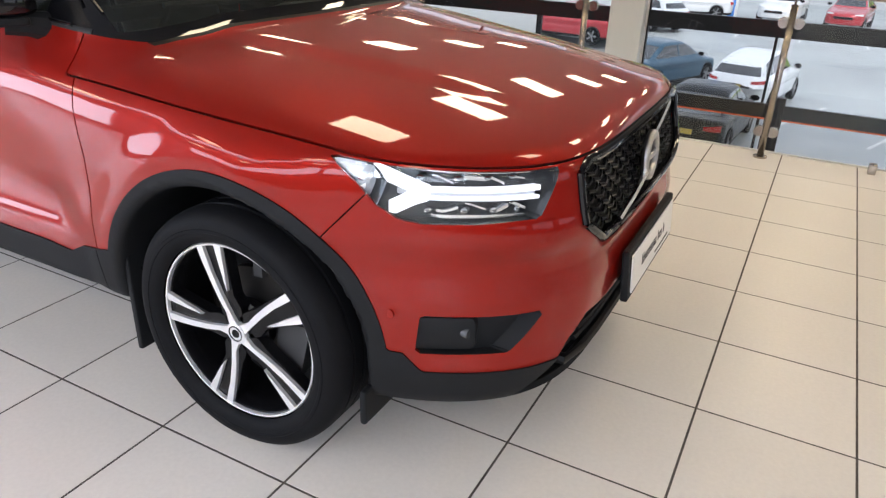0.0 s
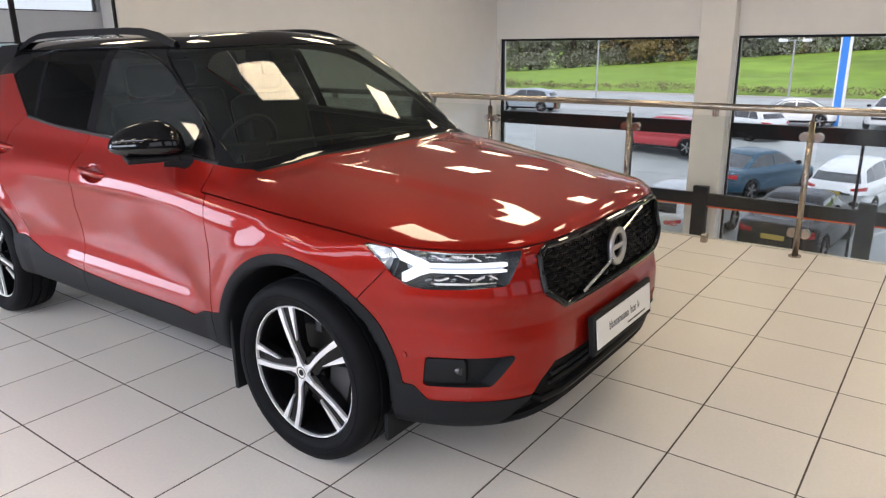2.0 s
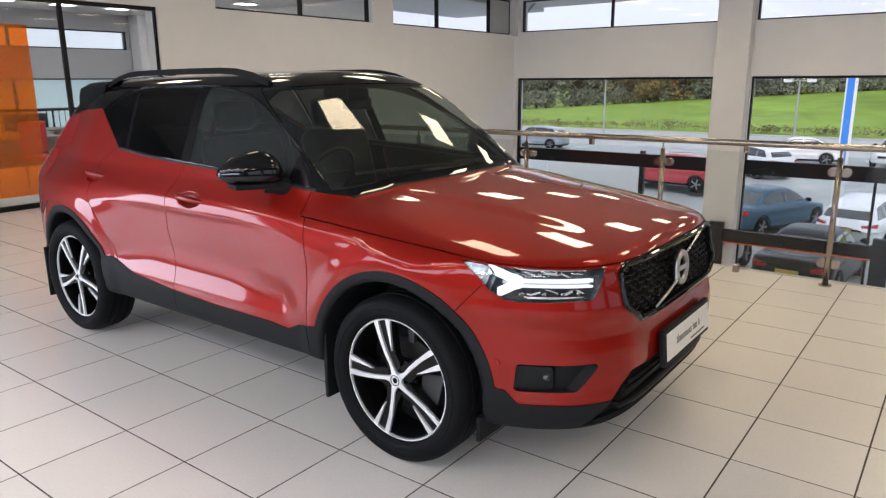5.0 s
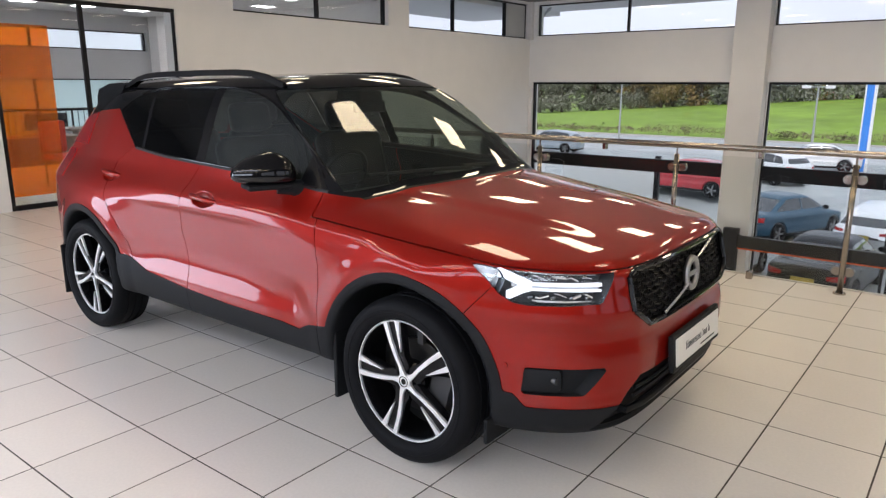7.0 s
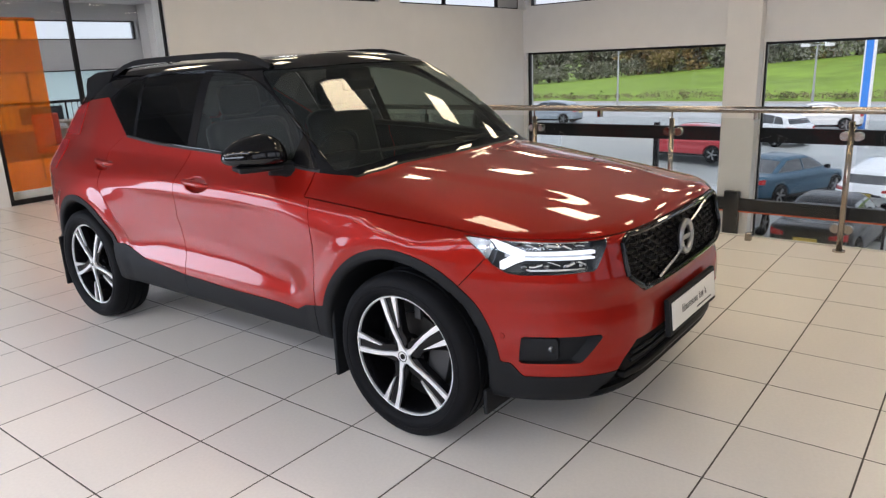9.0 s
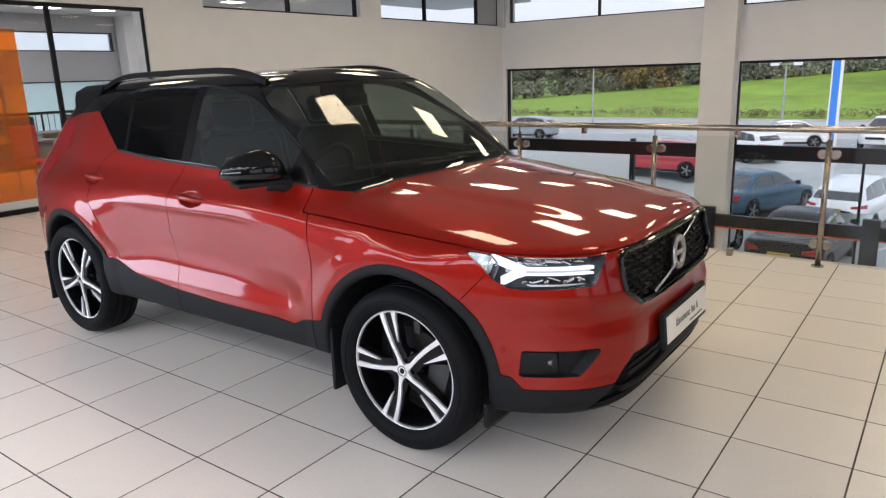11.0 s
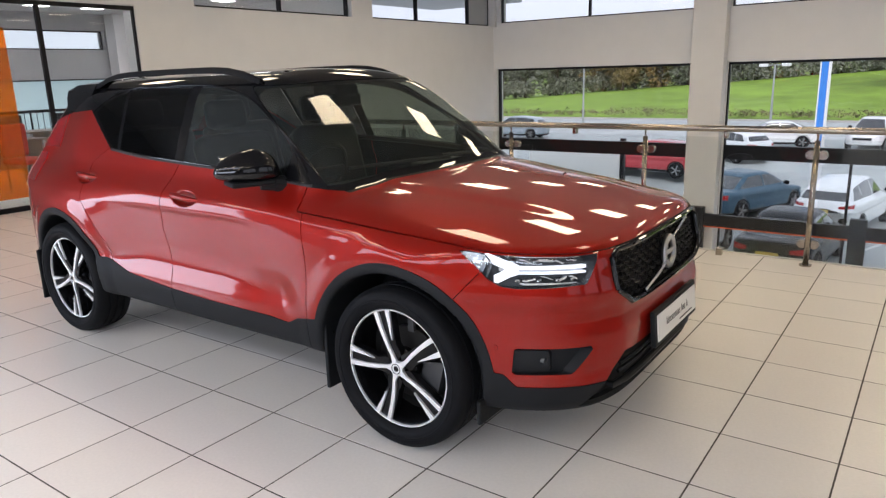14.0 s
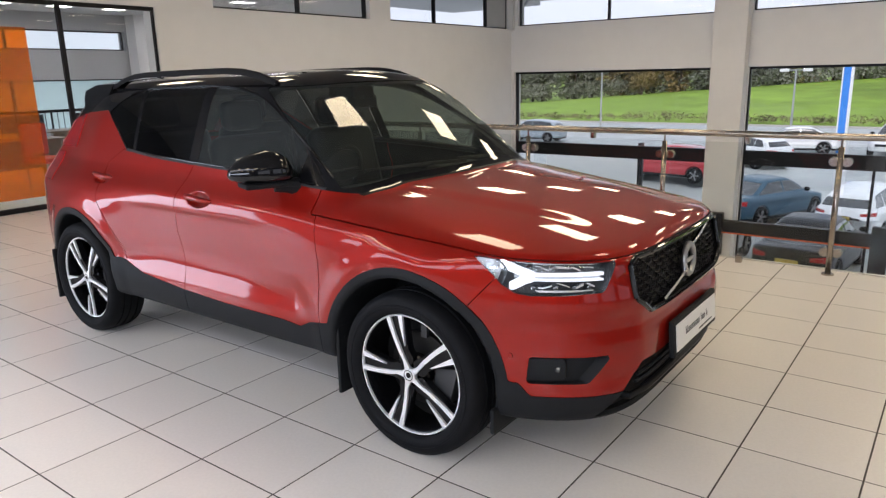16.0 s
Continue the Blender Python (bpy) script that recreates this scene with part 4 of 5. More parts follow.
def s_clad(x, y, z):
    rf = np.hypot(x + 0.010, z - 0.370)
    rr = np.hypot(x + WB - 0.018, z - 0.370)
    sill = np.interp(x, [-3.6, -3.22, -3.15, -2.2, -1.96, -1.57, -1.21, -0.76, -0.64, -0.575, -0.44, 0.42, 0.478, 0.525, 0.95],
                     [0.44, 0.44, 0.50, 0.565, 0.505, 0.474, 0.460, 0.459, 0.449, 0.482, 0.506, 0.420, 0.415, 0.365, 0.365])
    return np.maximum(np.maximum(0.453 - rf, 0.453 - rr), sill - z)


def s_grille(x, y, z):
    a = np.abs(y)
    return np.minimum(np.minimum(np.minimum(0.886 - z, z - 0.648), np.minimum(0.540 - a, 0.540 - a - (0.735 - z) * 1.55)), np.minimum(x - 0.5, 0.53 - a + (0.862 - z) * 1.9))


def s_lamp(x, y, z):
    a = np.abs(y)
    return np.minimum(np.minimum(hood_line(x) - 0.007 - z, z - lamp_floor(x)), np.minimum(a - 0.588 - (0.88 - z) * 0.60, x - 0.25))


def s_fog(x, y, z):
    a = np.abs(y)
    return np.minimum(np.minimum(0.525 - z, z - 0.416), np.minimum(a - 0.620 - 0.65 * (0.525 - z), x - 0.517 + 0.10 * (0.525 - z)))


def s_intake(x, y, z):
    a = np.abs(y)
    return np.minimum(np.minimum(0.470 - z, z - 0.268), np.minimum(0.575 - 0.85 * (z - 0.364) - a, x - 0.5))


T = skin.all
T, glass_side = skin.cut(T, s_dlo)
T, screen_t = skin.cut(T, s_screen)
T, rearglass_t = skin.cut(T, s_rearglass)
T, black_t = skin.cut(T, s_black)
T, tail_t = skin.cut(T, lambda x, y, z: np.maximum(np.minimum(np.minimum(z - 0.95, 1.13 - z), np.minimum(-x - 3.13, np.abs(y) - 0.46)), np.minimum(np.minimum(z - 1.165, 1.40 - z), np.minimum(-x - 2.955 - 0.05 * (1.40 - z), np.abs(y) - 0.46))))
T, intake_t = skin.cut(T, s_intake)
T, clad_t = skin.cut(T, s_clad)
T, grille_t = skin.cut(T, s_grille)
T, lamp_t = skin.cut(T, s_lamp)
T, fog_t = skin.cut(T, s_fog)

# panel joints
T, hood_t = skin.gap(T, lambda x, y, z: np.minimum(z - hood_line(x), x + 0.575), 0.0024)
hood_t, cowl_t = skin.cut(hood_t, lambda x, y, z: np.minimum(np.minimum(0.011 - cabin_field(x, y, z), -0.15 - x), 0.735 - np.abs(y)))
door_f = lambda x, y, z: x - np.interp(z, [0.40, 0.54, 0.776, 0.942, 1.09], [-0.498, -0.500, -0.496, -0.526, -0.580])
rest_t, fore_t = skin.gap(T, door_f)
fender_t, bumper_t = skin.gap(fore_t, lambda x, y, z: (x - 0.357) * 0.75 - (z - 0.786) * 0.66, 0.0014)
door_r = lambda x, y, z: x - np.interp(z, [0.34, 0.49, 0.60, 0.79, 0.99, 1.13], [-1.545, -1.556, -1.563, -1.612, -1.594, -1.545])
rear_t, doorf_t = skin.gap(rest_t, door_r)
quarter = lambda x, y, z: np.minimum(x - np.interp(z, [0.5, 0.65, 0.9, 1.1, 1.20], [-2.12, -2.19, -2.40, -2.42, -2.26]), np.hypot(x + WB, z - AX) - 0.47)
quarter_t, doorr_t = skin.gap(rear_t, quarter)
hatch_t, quarter_t = skin.gap(quarter_t, lambda x, y, z: x + np.interp(z, [0.5, 1.05, 1.14, 1.40], [3.36, 3.31, 3.08, 2.93]))


def sides(T):
    r, l = skin.cut(T, lambda x, y, z: y)
    return r, l


skin.piece("bonnet", hood_t, M_RED, suv, "red bonnet with shallow creases", rim=0.010)
skin.piece("cowl", cowl_t, M_RAIL, suv, "black plastic cowl below the windscreen", rim=0.010)
skin.piece("front_bumper", bumper_t, M_RED, suv, "red front bumper", rim=0.010)
for t in sides(fender_t):
    skin.piece("front_wing", t, M_RED, suv, rim=0.010)
front_doors = [skin.piece("front_door", t, M_RED, suv, rim=0.011) for t in sides(doorf_t)]
rear_doors = [skin.piece("rear_door", t, M_RED, suv, rim=0.011) for t in sides(doorr_t)]
skin.piece("tailgate", hatch_t, M_RED, suv, rim=0.010)
skin.piece("rear_body", quarter_t, M_RED, suv, rim=0.010)
for t in sides(tail_t):
    skin.piece("tail_lamp", t, M_TAIL, suv, "red tail lamp", offset=0.004, rim=0.012)
skin.piece("roof", black_t, M_GLOSS, suv, "gloss black roof and pillars", rim=0.006)
clad_rest, clad_fore = skin.gap(clad_t, door_f, 0.002)
clad_rear, clad_mid = skin.gap(clad_rest, door_r, 0.002)
for piece_t in (clad_fore, clad_mid, clad_rear):
    for t in sides(piece_t):
        skin.piece("lower_cladding", t, M_CLAD, suv, "charcoal plastic arch and sill cladding", offset=0.005, rim=0.016)
inner = np.vstack([hood_t, bumper_t, fender_t, doorf_t, doorr_t, quarter_t, hatch_t, clad_t])
skin.piece("inner_shell", inner, M_DARK, suv, offset=-0.013)
skin.piece("windscreen", screen_t, M_CARGLASS, suv, "clear laminated windscreen", offset=-0.002)
skin.piece("rear_screen", rearglass_t, M_PRIVACY, suv, offset=-0.002)
for t in sides(glass_side):
    lo_, hi_ = skin.cut(t, lambda x, y, z: x + 1.52 + (z - 1.2) * 0.10)
    a_, mid_ = skin.cut(lo_, lambda x, y, z: x + 1.60 + (z - 1.2) * 0.10)
    skin.piece("b_pillar", mid_, M_PILLAR, suv, offset=-0.001)
    b_, c_ = skin.cut(a_, lambda x, y, z: x + 2.19 + (z - 1.2) * 0.22)
    b2_, d_ = skin.cut(c_, lambda x, y, z: x + 2.155 + (z - 1.2) * 0.22)
    skin.piece("glass_divider", b2_, M_PILLAR, suv, offset=-0.001)
    f1, f2 = skin.cut(hi_, lambda x, y, z: x + 0.735 - (z - 1.13) * 0.25)
    skin.piece("front_side_window", f1, M_SIDEGLASS, suv, "lightly tinted side window", offset=-0.003)
    skin.piece("mirror_sail", f2, M_PILLAR, suv, offset=-0.001)
    skin.piece("rear_side_window", d_, M_PRIVACY, suv, "dark privacy glass", offset=-0.003)
    skin.piece("quarter_window", b_, M_PRIVACY, suv, "dark privacy glass", offset=-0.003)

# grille, intake and fog recesses
grille = skin.piece("grille", grille_t, M_DARK, suv, "gloss black mesh grille", push=(-0.055, 0, 0))
skin.piece("lower_intake", intake_t, M_DARK, suv, "black lower air intake", push=(-0.05, 0, 0))
for t in sides(fog_t):
    fogp = skin.piece("fog_recess", t, M_CLAD, suv, "dark plastic fog lamp recess", push=(-0.050, 0, 0))


def on_nose(y, z, out=0.0):
    p = root_along(car_field, (0.2, y, z), (1, 0, 0), 0.8)
    return Vector((p.x + out, y, z))


def on_side(x, z, out=0.0, s=-1):
    p = root_along(car_field, (x, s * 0.5, z), (0, s, 0), 0.5)
    return Vector((x, p.y + s * out, z))


bm = bmesh.new()
z = 0.675
row = 0
while z < 0.875:
    y = -0.555 + (0.034 if row % 2 else 0.0)
    while y < 0.54:
        half = 0.54 if z > 0.735 else 0.54 - (0.735 - z) * 1.55
        y0, y1 = max(y, -half + 0.015), min(y + 0.055, half - 0.015)
        if y1 - y0 > 0.012:
            p, q = on_nose(y0, z, -0.028), on_nose(y1, z, -0.028)
            m1 = (p + q) / 2 + Vector((0.006, 0, -0.004))
            tube(bm, [p, m1, q], 0.0055, 6)
            if y1 + 0.012 < half and z < 0.855:
                tube(bm, [q, on_nose(min(q.y + 0.012, 0.53), z + 0.012, -0.034)], 0.0045, 5)
        y += 0.068
    z += 0.0225
    row += 1
tagged(part("mesh", bm, M_MESH, grille, "gloss black grille mesh"), kind="stuff")
bm = bmesh.new()
ring = [(-0.532, 0.735), (-0.532, 0.858), (-0.49, 0.880), (-0.25, 0.881), (0.0, 0.881), (0.25, 0.881), (0.49, 0.880), (0.532, 0.858), (0.532, 0.735), (0.425, 0.662), (0.2, 0.655), (0, 0.654), (-0.2, 0.655), (-0.425, 0.662), (-0.532, 0.735)]
pts = []
for (a, b), (c, d) in zip(ring, ring[1:]):
    for k in range(4):
        pts.append(on_nose(a + (c - a) * k / 4, b + (d - b) * k / 4, 0.001))
pts.append(pts[0].copy())
tube(bm, pts, 0.0115, 10, caps=False)
smooth_by_angle(part("surround", bm, M_GLOSS, grille, "gloss black grille frame"))
# round badge: a broad chrome ring round a dark field with a plain cross bar
bm = bmesh.new()
cx = on_nose(0, 0.775, 0.008)
lathe(bm, [(0.047, -0.004), (0.049, 0.007), (0.060, 0.011), (0.073, 0.008), (0.076, 0.002), (0.076, -0.010), (0.047, -0.010)], 40, closed=True)
for v in bm.verts:
    v.co.y = -v.co.y
bmesh.ops.transform(bm, matrix=Matrix.Translation(cx) @ pose(0, 0, 0, 0, 0, 90) @ pose(0, 0, 0, -4, 0, 0), verts=bm.verts)
part("badge_ring", bm, M_BADGE, grille, "satin chrome ring badge", True)
bm = bmesh.new()
box(bm, -0.001, 0.006, -0.048, 0.048, -0.011, 0.011, bevel=0.003, m=Matrix.Translation(cx))
part("badge_bar", bm, M_BADGE, grille)
for a, b in (((-0.30, 0.672), (-0.062, 0.738)), ((0.062, 0.812), (0.30, 0.872))):
    bm = bmesh.new()
    tube(bm, [on_nose(a[0], a[1], -0.002), on_nose((a[0] + b[0]) / 2, (a[1] + b[1]) / 2, 0.0), on_nose(*b, 0.002)], 0.010, 6)
    part("badge_bar", bm, M_CHROME, grille, "slim chrome diagonal bar")

# number plate board: white plate with unreadable dark lettering
plate = thing("number_plate", "white show plate with dark lettering on the bumper", "number plate", CAR_AT @ pose(0.893, -0.01, 0.500, 0, -5, 0))
boxpart("backing", (-0.022, 0.0, -0.285, 0.285, -0.078, 0.078), M_CLAD, plate, "black plastic plate holder", bevel=0.006)
boxpart("board", (0.001, 0.006, -0.262, 0.262, -0.056, 0.060), M_PLATEW, plate, bevel=0.002)
rr = random.Random(4)
y = -0.155
for word in (10, 3, 1):
    bm = bmesh.new()
    for k in range(word):
        w = rr.uniform(0.011, 0.015)
        h = 0.034 if k == 0 else rr.choice((0.023, 0.023, 0.023, 0.034))
        box(bm, 0.006, 0.0068, y, y + 0.0036, -0.010, -0.010 + h)
        box(bm, 0.006, 0.0068, y + w - 0.0036, y + w, -0.010, 0.013)
        box(bm, 0.006, 0.0068, y + 0.0036, y + w - 0.0036, *rr.choice(((-0.010, -0.0065), (0.0095, 0.013), (-0.001, 0.0025))))
        y += w + 0.006
    y += 0.016
    part("lettering", bm, M_INK, plate)
boxpart("small_line", (0.006, 0.0072, 0.02, 0.2, -0.040, -0.034), M_INK, plate)
boxpart("bumper_mount", (-0.06, -0.022, -0.2, 0.2, -0.05, 0.05), M_CLAD, plate)

# lower lip and intake slats
bm = bmesh.new()
pts = [on_nose(-0.60 + 0.1 * k, 0.318, -0.012) for k in range(13)]
tube(bm, pts, 0.017, 8)
smooth_by_angle(part("intake_bar", bm, M_MESH, suv, "gloss black lower bar"))
bm = bmesh.new()
for zz in (0.365, 0.40):
    tube(bm, [on_nose(-0.46 + 0.092 * k, zz, -0.03) for k in range(11)], 0.009, 6)
part("intake_slat", bm, M_CLAD, suv)

# headlamps
for s in (-1, 1):
    t = sides(lamp_t)[0 if s < 0 else 1]
    t_in, t_out = skin.cut(t, lambda x, y, z: np.abs(y) - 0.836 - 0.25 * np.maximum(0.86 - z, 0))
    hl = skin.piece("headlamp", t_in, M_LAMPDARK, suv, "headlamp with lit white T shaped daytime light", push=(-0.060, -s * 0.018, 0))
    skin.piece("reflector", t_out, M_LAMPBOWL, hl, "bright silver corner reflector", push=(-0.022, -s * 0.014, 0))
    skin.piece("lens", t, M_LENS, hl, "clear lamp lens", offset=-0.001)

    def lp(y, z, depth):
        p = on_nose(s * y, z)
        return Vector((p.x - depth, p.y - s * depth * 0.3, z))

    def ribbon(path, w, d, material, name, label=""):
        """A flat glowing or bright strip that follows the lens, w high."""
        bm = bmesh.new()
        rows = []
        for y_, z_ in path:
            c = lp(y_, z_, d)
            rows.append([bm.verts.new(c + Vector((dx, 0, dz))) for dx, dz in ((0.006, -w / 2), (0.006, w / 2), (-0.012, w / 2), (-0.012, -w / 2))])
        for a, b in zip(rows, rows[1:]):
            for k in range(4):
                bm.faces.new((a[k], a[(k + 1) % 4], b[(k + 1) % 4], b[k]))
        bm.faces.new(rows[0])
        bm.faces.new(rows[-1][::-1])
        return part(name, bm, material, hl, label)
    inner_y, fork = 0.638, 0.814
    n_ = 8
    ribbon([(inner_y + (fork - inner_y) * k / n_, 0.843 + 0.002 * k / n_) for k in range(n_ + 1)], 0.0125, 0.014, M_DRL, "light_bar", "lit white bar")
    ribbon([(inner_y + 0.003 + (fork - inner_y - 0.003) * k / n_, 0.8215 + 0.003 * k / n_) for k in range(n_ + 1)], 0.0080, 0.016, M_DRL, "light_bar", "lit white bar")
    ribbon([(inner_y + 0.006 + (fork - inner_y) * k / n_, 0.833 + 0.002 * k / n_) for k in range(n_ + 1)], 0.013, 0.024, M_HEADLENS, "light_guide", "pale clear light guide")
    ribbon([(0.798, 0.841), (0.810, 0.851), (0.822, 0.865), (0.835, 0.881)], 0.033, 0.012, M_DRL, "light_fork", "lit white upper fork")
    ribbon([(0.800, 0.832), (0.812, 0.824), (0.823, 0.811), (0.833, 0.799)], 0.029, 0.014, M_DRL, "light_fork", "lit white lower fork")
    for k in range(4):
        ribbon([(0.838 + 0.005 * k, 0.884 - 0.013 * k), (0.843 + 0.005 * k, 0.876 - 0.013 * k), (0.848 + 0.005 * k, 0.866 - 0.013 * k)], 0.012, 0.014, M_LAMPCHROME if k % 2 else M_HEADLENS, "reflector", "bright ribbed corner reflector")
    for k in range(4):
        c = lp(0.665 + 0.042 * k, 0.868, 0.040)
        bm = bmesh.new()
        bmesh.ops.create_uvsphere(bm, u_segments=14, v_segments=8, radius=0.019)
        bmesh.ops.transform(bm, matrix=Matrix.Translation(c) @ Matrix.Diagonal((0.6, 1.25, 0.5, 1)), verts=bm.verts)
        part("projector", bm, M_LAMPGREY, hl, "dark chrome lamp projector", True)
        c = lp(0.665 + 0.042 * k, 0.792, 0.040)
        bm = bmesh.new()
        bmesh.ops.create_uvsphere(bm, u_segments=14, v_segments=8, radius=0.018)
        bmesh.ops.transform(bm, matrix=Matrix.Translation(c) @ Matrix.Diagonal((0.6, 1.3, 0.5, 1)), verts=bm.verts)
        part("projector", bm, M_LAMPGREY, hl, "dark chrome lamp projector", True)
    ribbon([(0.64 + 0.02 * k, 0.878 + 0.001 * k) for k in range(8)], 0.010, 0.030, M_LAMPCHROME, "reflector", "slim chrome lamp trim")
    ribbon([(0.67 + 0.02 * k, 0.780) for k in range(7)], 0.008, 0.026, M_LAMPCHROME, "reflector", "slim chrome lamp trim")
    # bright facets of the reflector bowls above and below the bar
    for k, (y_, z_, dy, dz) in enumerate(((0.668, 0.866, 0.020, 0.006), (0.705, 0.862, 0.018, 0.014), (0.735, 0.868, 0.026, 0.004), (0.772, 0.864, 0.014, 0.016),
                                         (0.672, 0.800, 0.016, 0.012), (0.704, 0.798, 0.020, -0.012), (0.738, 0.802, 0.018, 0.012), (0.774, 0.796, 0.018, -0.010))):
        ribbon([(y_ - dy / 2, z_ - dz / 2), (y_, z_), (y_ + dy / 2, z_ + dz / 2)], 0.004 + 0.0025 * (k % 3), 0.028, M_LAMPCHROME, "reflector", "bright chrome bowl facet")
    # fog lamp and parking sensor
    c = root_along(car_field, (0.48, s * 0.748, 0.474), (1, 0, 0), 0.5) + Vector((-0.036, 0, 0))
    bm = bmesh.new()
    rows = []
    for y_ in np.linspace(0.722, 0.842, 7):
        p = root_along(car_field, (0.40, s * y_, 0.470), (1, 0, 0), 0.5)
        lift = 0.010 + (0.030 if y_ < 0.73 else 0.0)
        rows.append([bm.verts.new((p.x - d_ - lift, s * y_, 0.470 + h_)) for d_, h_ in ((0.050, -0.050), (0.012, -0.044), (0.002, -0.030), (0.002, 0.030), (0.012, 0.044), (0.050, 0.050))])
    for a, b in zip(rows, rows[1:]):
        for k in range(5):
            bm.faces.new((a[k], a[k + 1], b[k + 1], b[k]))
    smooth_by_angle(part("fog_bezel", bm, M_CLAD, suv, "rounded black fog lamp bezel"), 50)
    c = c + Vector((0.016, 0, 0))
    bm = tube(bmesh.new(), [c + Vector((-0.02, 0, 0)), c + Vector((0.006, s * 0.004, 0))], 0.014, 16)
    part("fog_lamp", bm, M_LAMPDARK, suv, "small round fog lamp")
    c = on_side(0.449, 0.525, -0.002, s)
    part("parking_sensor", tube(bmesh.new(), [c, c + Vector((0, s * 0.004, 0))], 0.012, 14), M_RED, suv)
    # mirrors
    mx = -0.83
    bm = bmesh.new()
    bmesh.ops.create_uvsphere(bm, u_segments=32, v_segments=18, radius=1.0)
    for v in bm.verts:
        p = v.co
        q = Vector((math.copysign(abs(p.x) ** 0.75, p.x), math.copysign(abs(p.y) ** 0.7, p.y), math.copysign(abs(p.z) ** (1.0 if p.z > 0 else 0.7), p.z)))
        tip = min(max((q.y + 0.25) / 1.25, 0.0), 1.0)
        v.co = Vector((mx + q.x * 0.088 * (1 - 0.25 * tip) - 0.050 * q.y, s * (0.928 + q.y * 0.128), 1.146 + q.z * (0.112 * (1 - 0.42 * tip) if q.z > 0 else 0.038) + 0.006 * q.y))
        if v.co.x < mx - 0.064 - 0.050 * q.y:
            v.co.x = mx - 0.064 - 0.050 * q.y
    mir = part("door_mirror", bm, M_GLOSS, suv, "gloss black door mirror", True)
    bm = bmesh.new()
    box(bm, -0.07, 0.075, -0.10, 0.105, -0.012, 0.012, bevel=0.008, m=Matrix.Translation((mx, s * 0.915, 1.100)) @ pose(0, 0, 0, 0, 0, s * 22))
    part("mirror_base", bm, M_CLAD, mir)
    bm = bmesh.new()
    tube(bm, [(mx + 0.09, s * 0.77, 1.075), (mx + 0.07, s * 0.83, 1.09), (mx + 0.04, s * 0.88, 1.098)], 0.03, 10, radii=[0.048, 0.036, 0.036])
    smooth_by_angle(part("mirror_arm", bm, M_CLAD, mir))
    # handles
    for (hx, hz, _), door in zip(HANDLES, (front_doors, rear_doors)):
        d = door[0 if s < 0 else 1]
        c = root_along(body_field, (hx, s * 0.5, hz), (0, s, 0), 0.5)
        bm = bmesh.new()
        tube(bm, [c + Vector((k * 0.0245 - 0.11, s * (-0.002 + 0.020 * (1 - (k / 4.5 - 1) ** 4)), 0.014 - 0.002 * k)) for k in range(10)], 0.014, 10, radii=[0.008, 0.013, 0.015, 0.0155, 0.0155, 0.0155, 0.0155, 0.015, 0.013, 0.008])
        smooth_by_angle(part("handle", bm, M_RED, d, "body coloured door handle"), 60)
    # roof rails
    pts = []
    for k in range(13):
        x = -2.66 + k * 0.130
        zr = float(roof_z(x)) - 0.046
        pts.append((x, s * (0.560 - 0.010 * (x + 1.7) ** 2), zr + (0.050 if 2 < k < 10 else 0.045 if 1 < k < 11 else 0.026 if 0 < k < 12 else -0.012)))
    bm = bmesh.new()
    rail = part("roof_rail", tube(bm, pts, 0.012, 10), M_RAIL, suv, "gloss black roof rail")
    smooth_by_angle(rail, 60)
    bm = bmesh.new()
    rows = []
    for x, y, z in pts:
        zb = min(max(float(roof_z(x)) - 0.075, z - 0.022), z)
        rows.append([bm.verts.new((x, y - s * 0.010, z)), bm.verts.new((x, y + s * 0.011, z + 0.004)), bm.verts.new((x, y + s * 0.018, zb))])
    for a, b in zip(rows, rows[1:]):
        bm.faces.new((a[0], a[1], b[1], b[0]))
        bm.faces.new((a[1], a[2], b[2], b[1]))
    smooth_by_angle(part("rail_web", bm, M_RAIL, rail), 60)
    # mud flaps
    for cx_ in (0.0, -WB + 0.045):
        bm = bmesh.new()
        box(bm, cx_ - 0.425, cx_ - 0.405, s * 0.80 - 0.11, s * 0.80 + 0.11, 0.165, 0.50, bevel=0.006)
        flap = part("mud_flap", bm, M_CLAD, suv, "black mud flap")
        for h_ in (0.37, 0.43):
            part("screw", tube(bmesh.new(), [(cx_ - 0.406, s * 0.865, h_), (cx_ - 0.402, s * 0.865, h_)], 0.005, 8), M_CHROME, flap)
    bm = box(bmesh.new(), 0.385, 0.405, s * 0.77 - 0.12, s * 0.77 + 0.10, 0.195, 0.30, bevel=0.008, m=None)
    part("air_deflector", bm, M_CLAD, suv)
    # A pillar trim line and window trim
    pts = [on_side(x, float(belt_z(x)) + 0.010, 0.003, s) for x in np.linspace(-2.02, -0.62, 26)]
    cap = [on_side(x, float(belt_z(x)) - 0.004, -0.016, s) for x in np.linspace(-2.25, -0.55, 30)]
    smooth_by_angle(part("door_lining", tube(bmesh.new(), cap, 0.017, 8), M_CABIN, suv), 60)
    pil = [on_side(float(np.interp(z, [1.125, 1.237, 1.354, 1.502], [-0.530, -0.690, -0.878, -1.105])), z, 0.002, s) for z in np.linspace(1.13, 1.50, 14)]
    smooth_by_angle(part("screen_trim", tube(bmesh.new(), pil, 0.006, 6), M_PILLAR, suv), 60)
    dlo = [on_side(x, float(glass_top(x)) + 0.006, 0.001, s) for x in np.linspace(-2.40, -0.60, 44)]
    smooth_by_angle(part("window_trim", tube(bmesh.new(), dlo, 0.005, 6), M_PILLAR, suv, "thin black window trim"), 60)
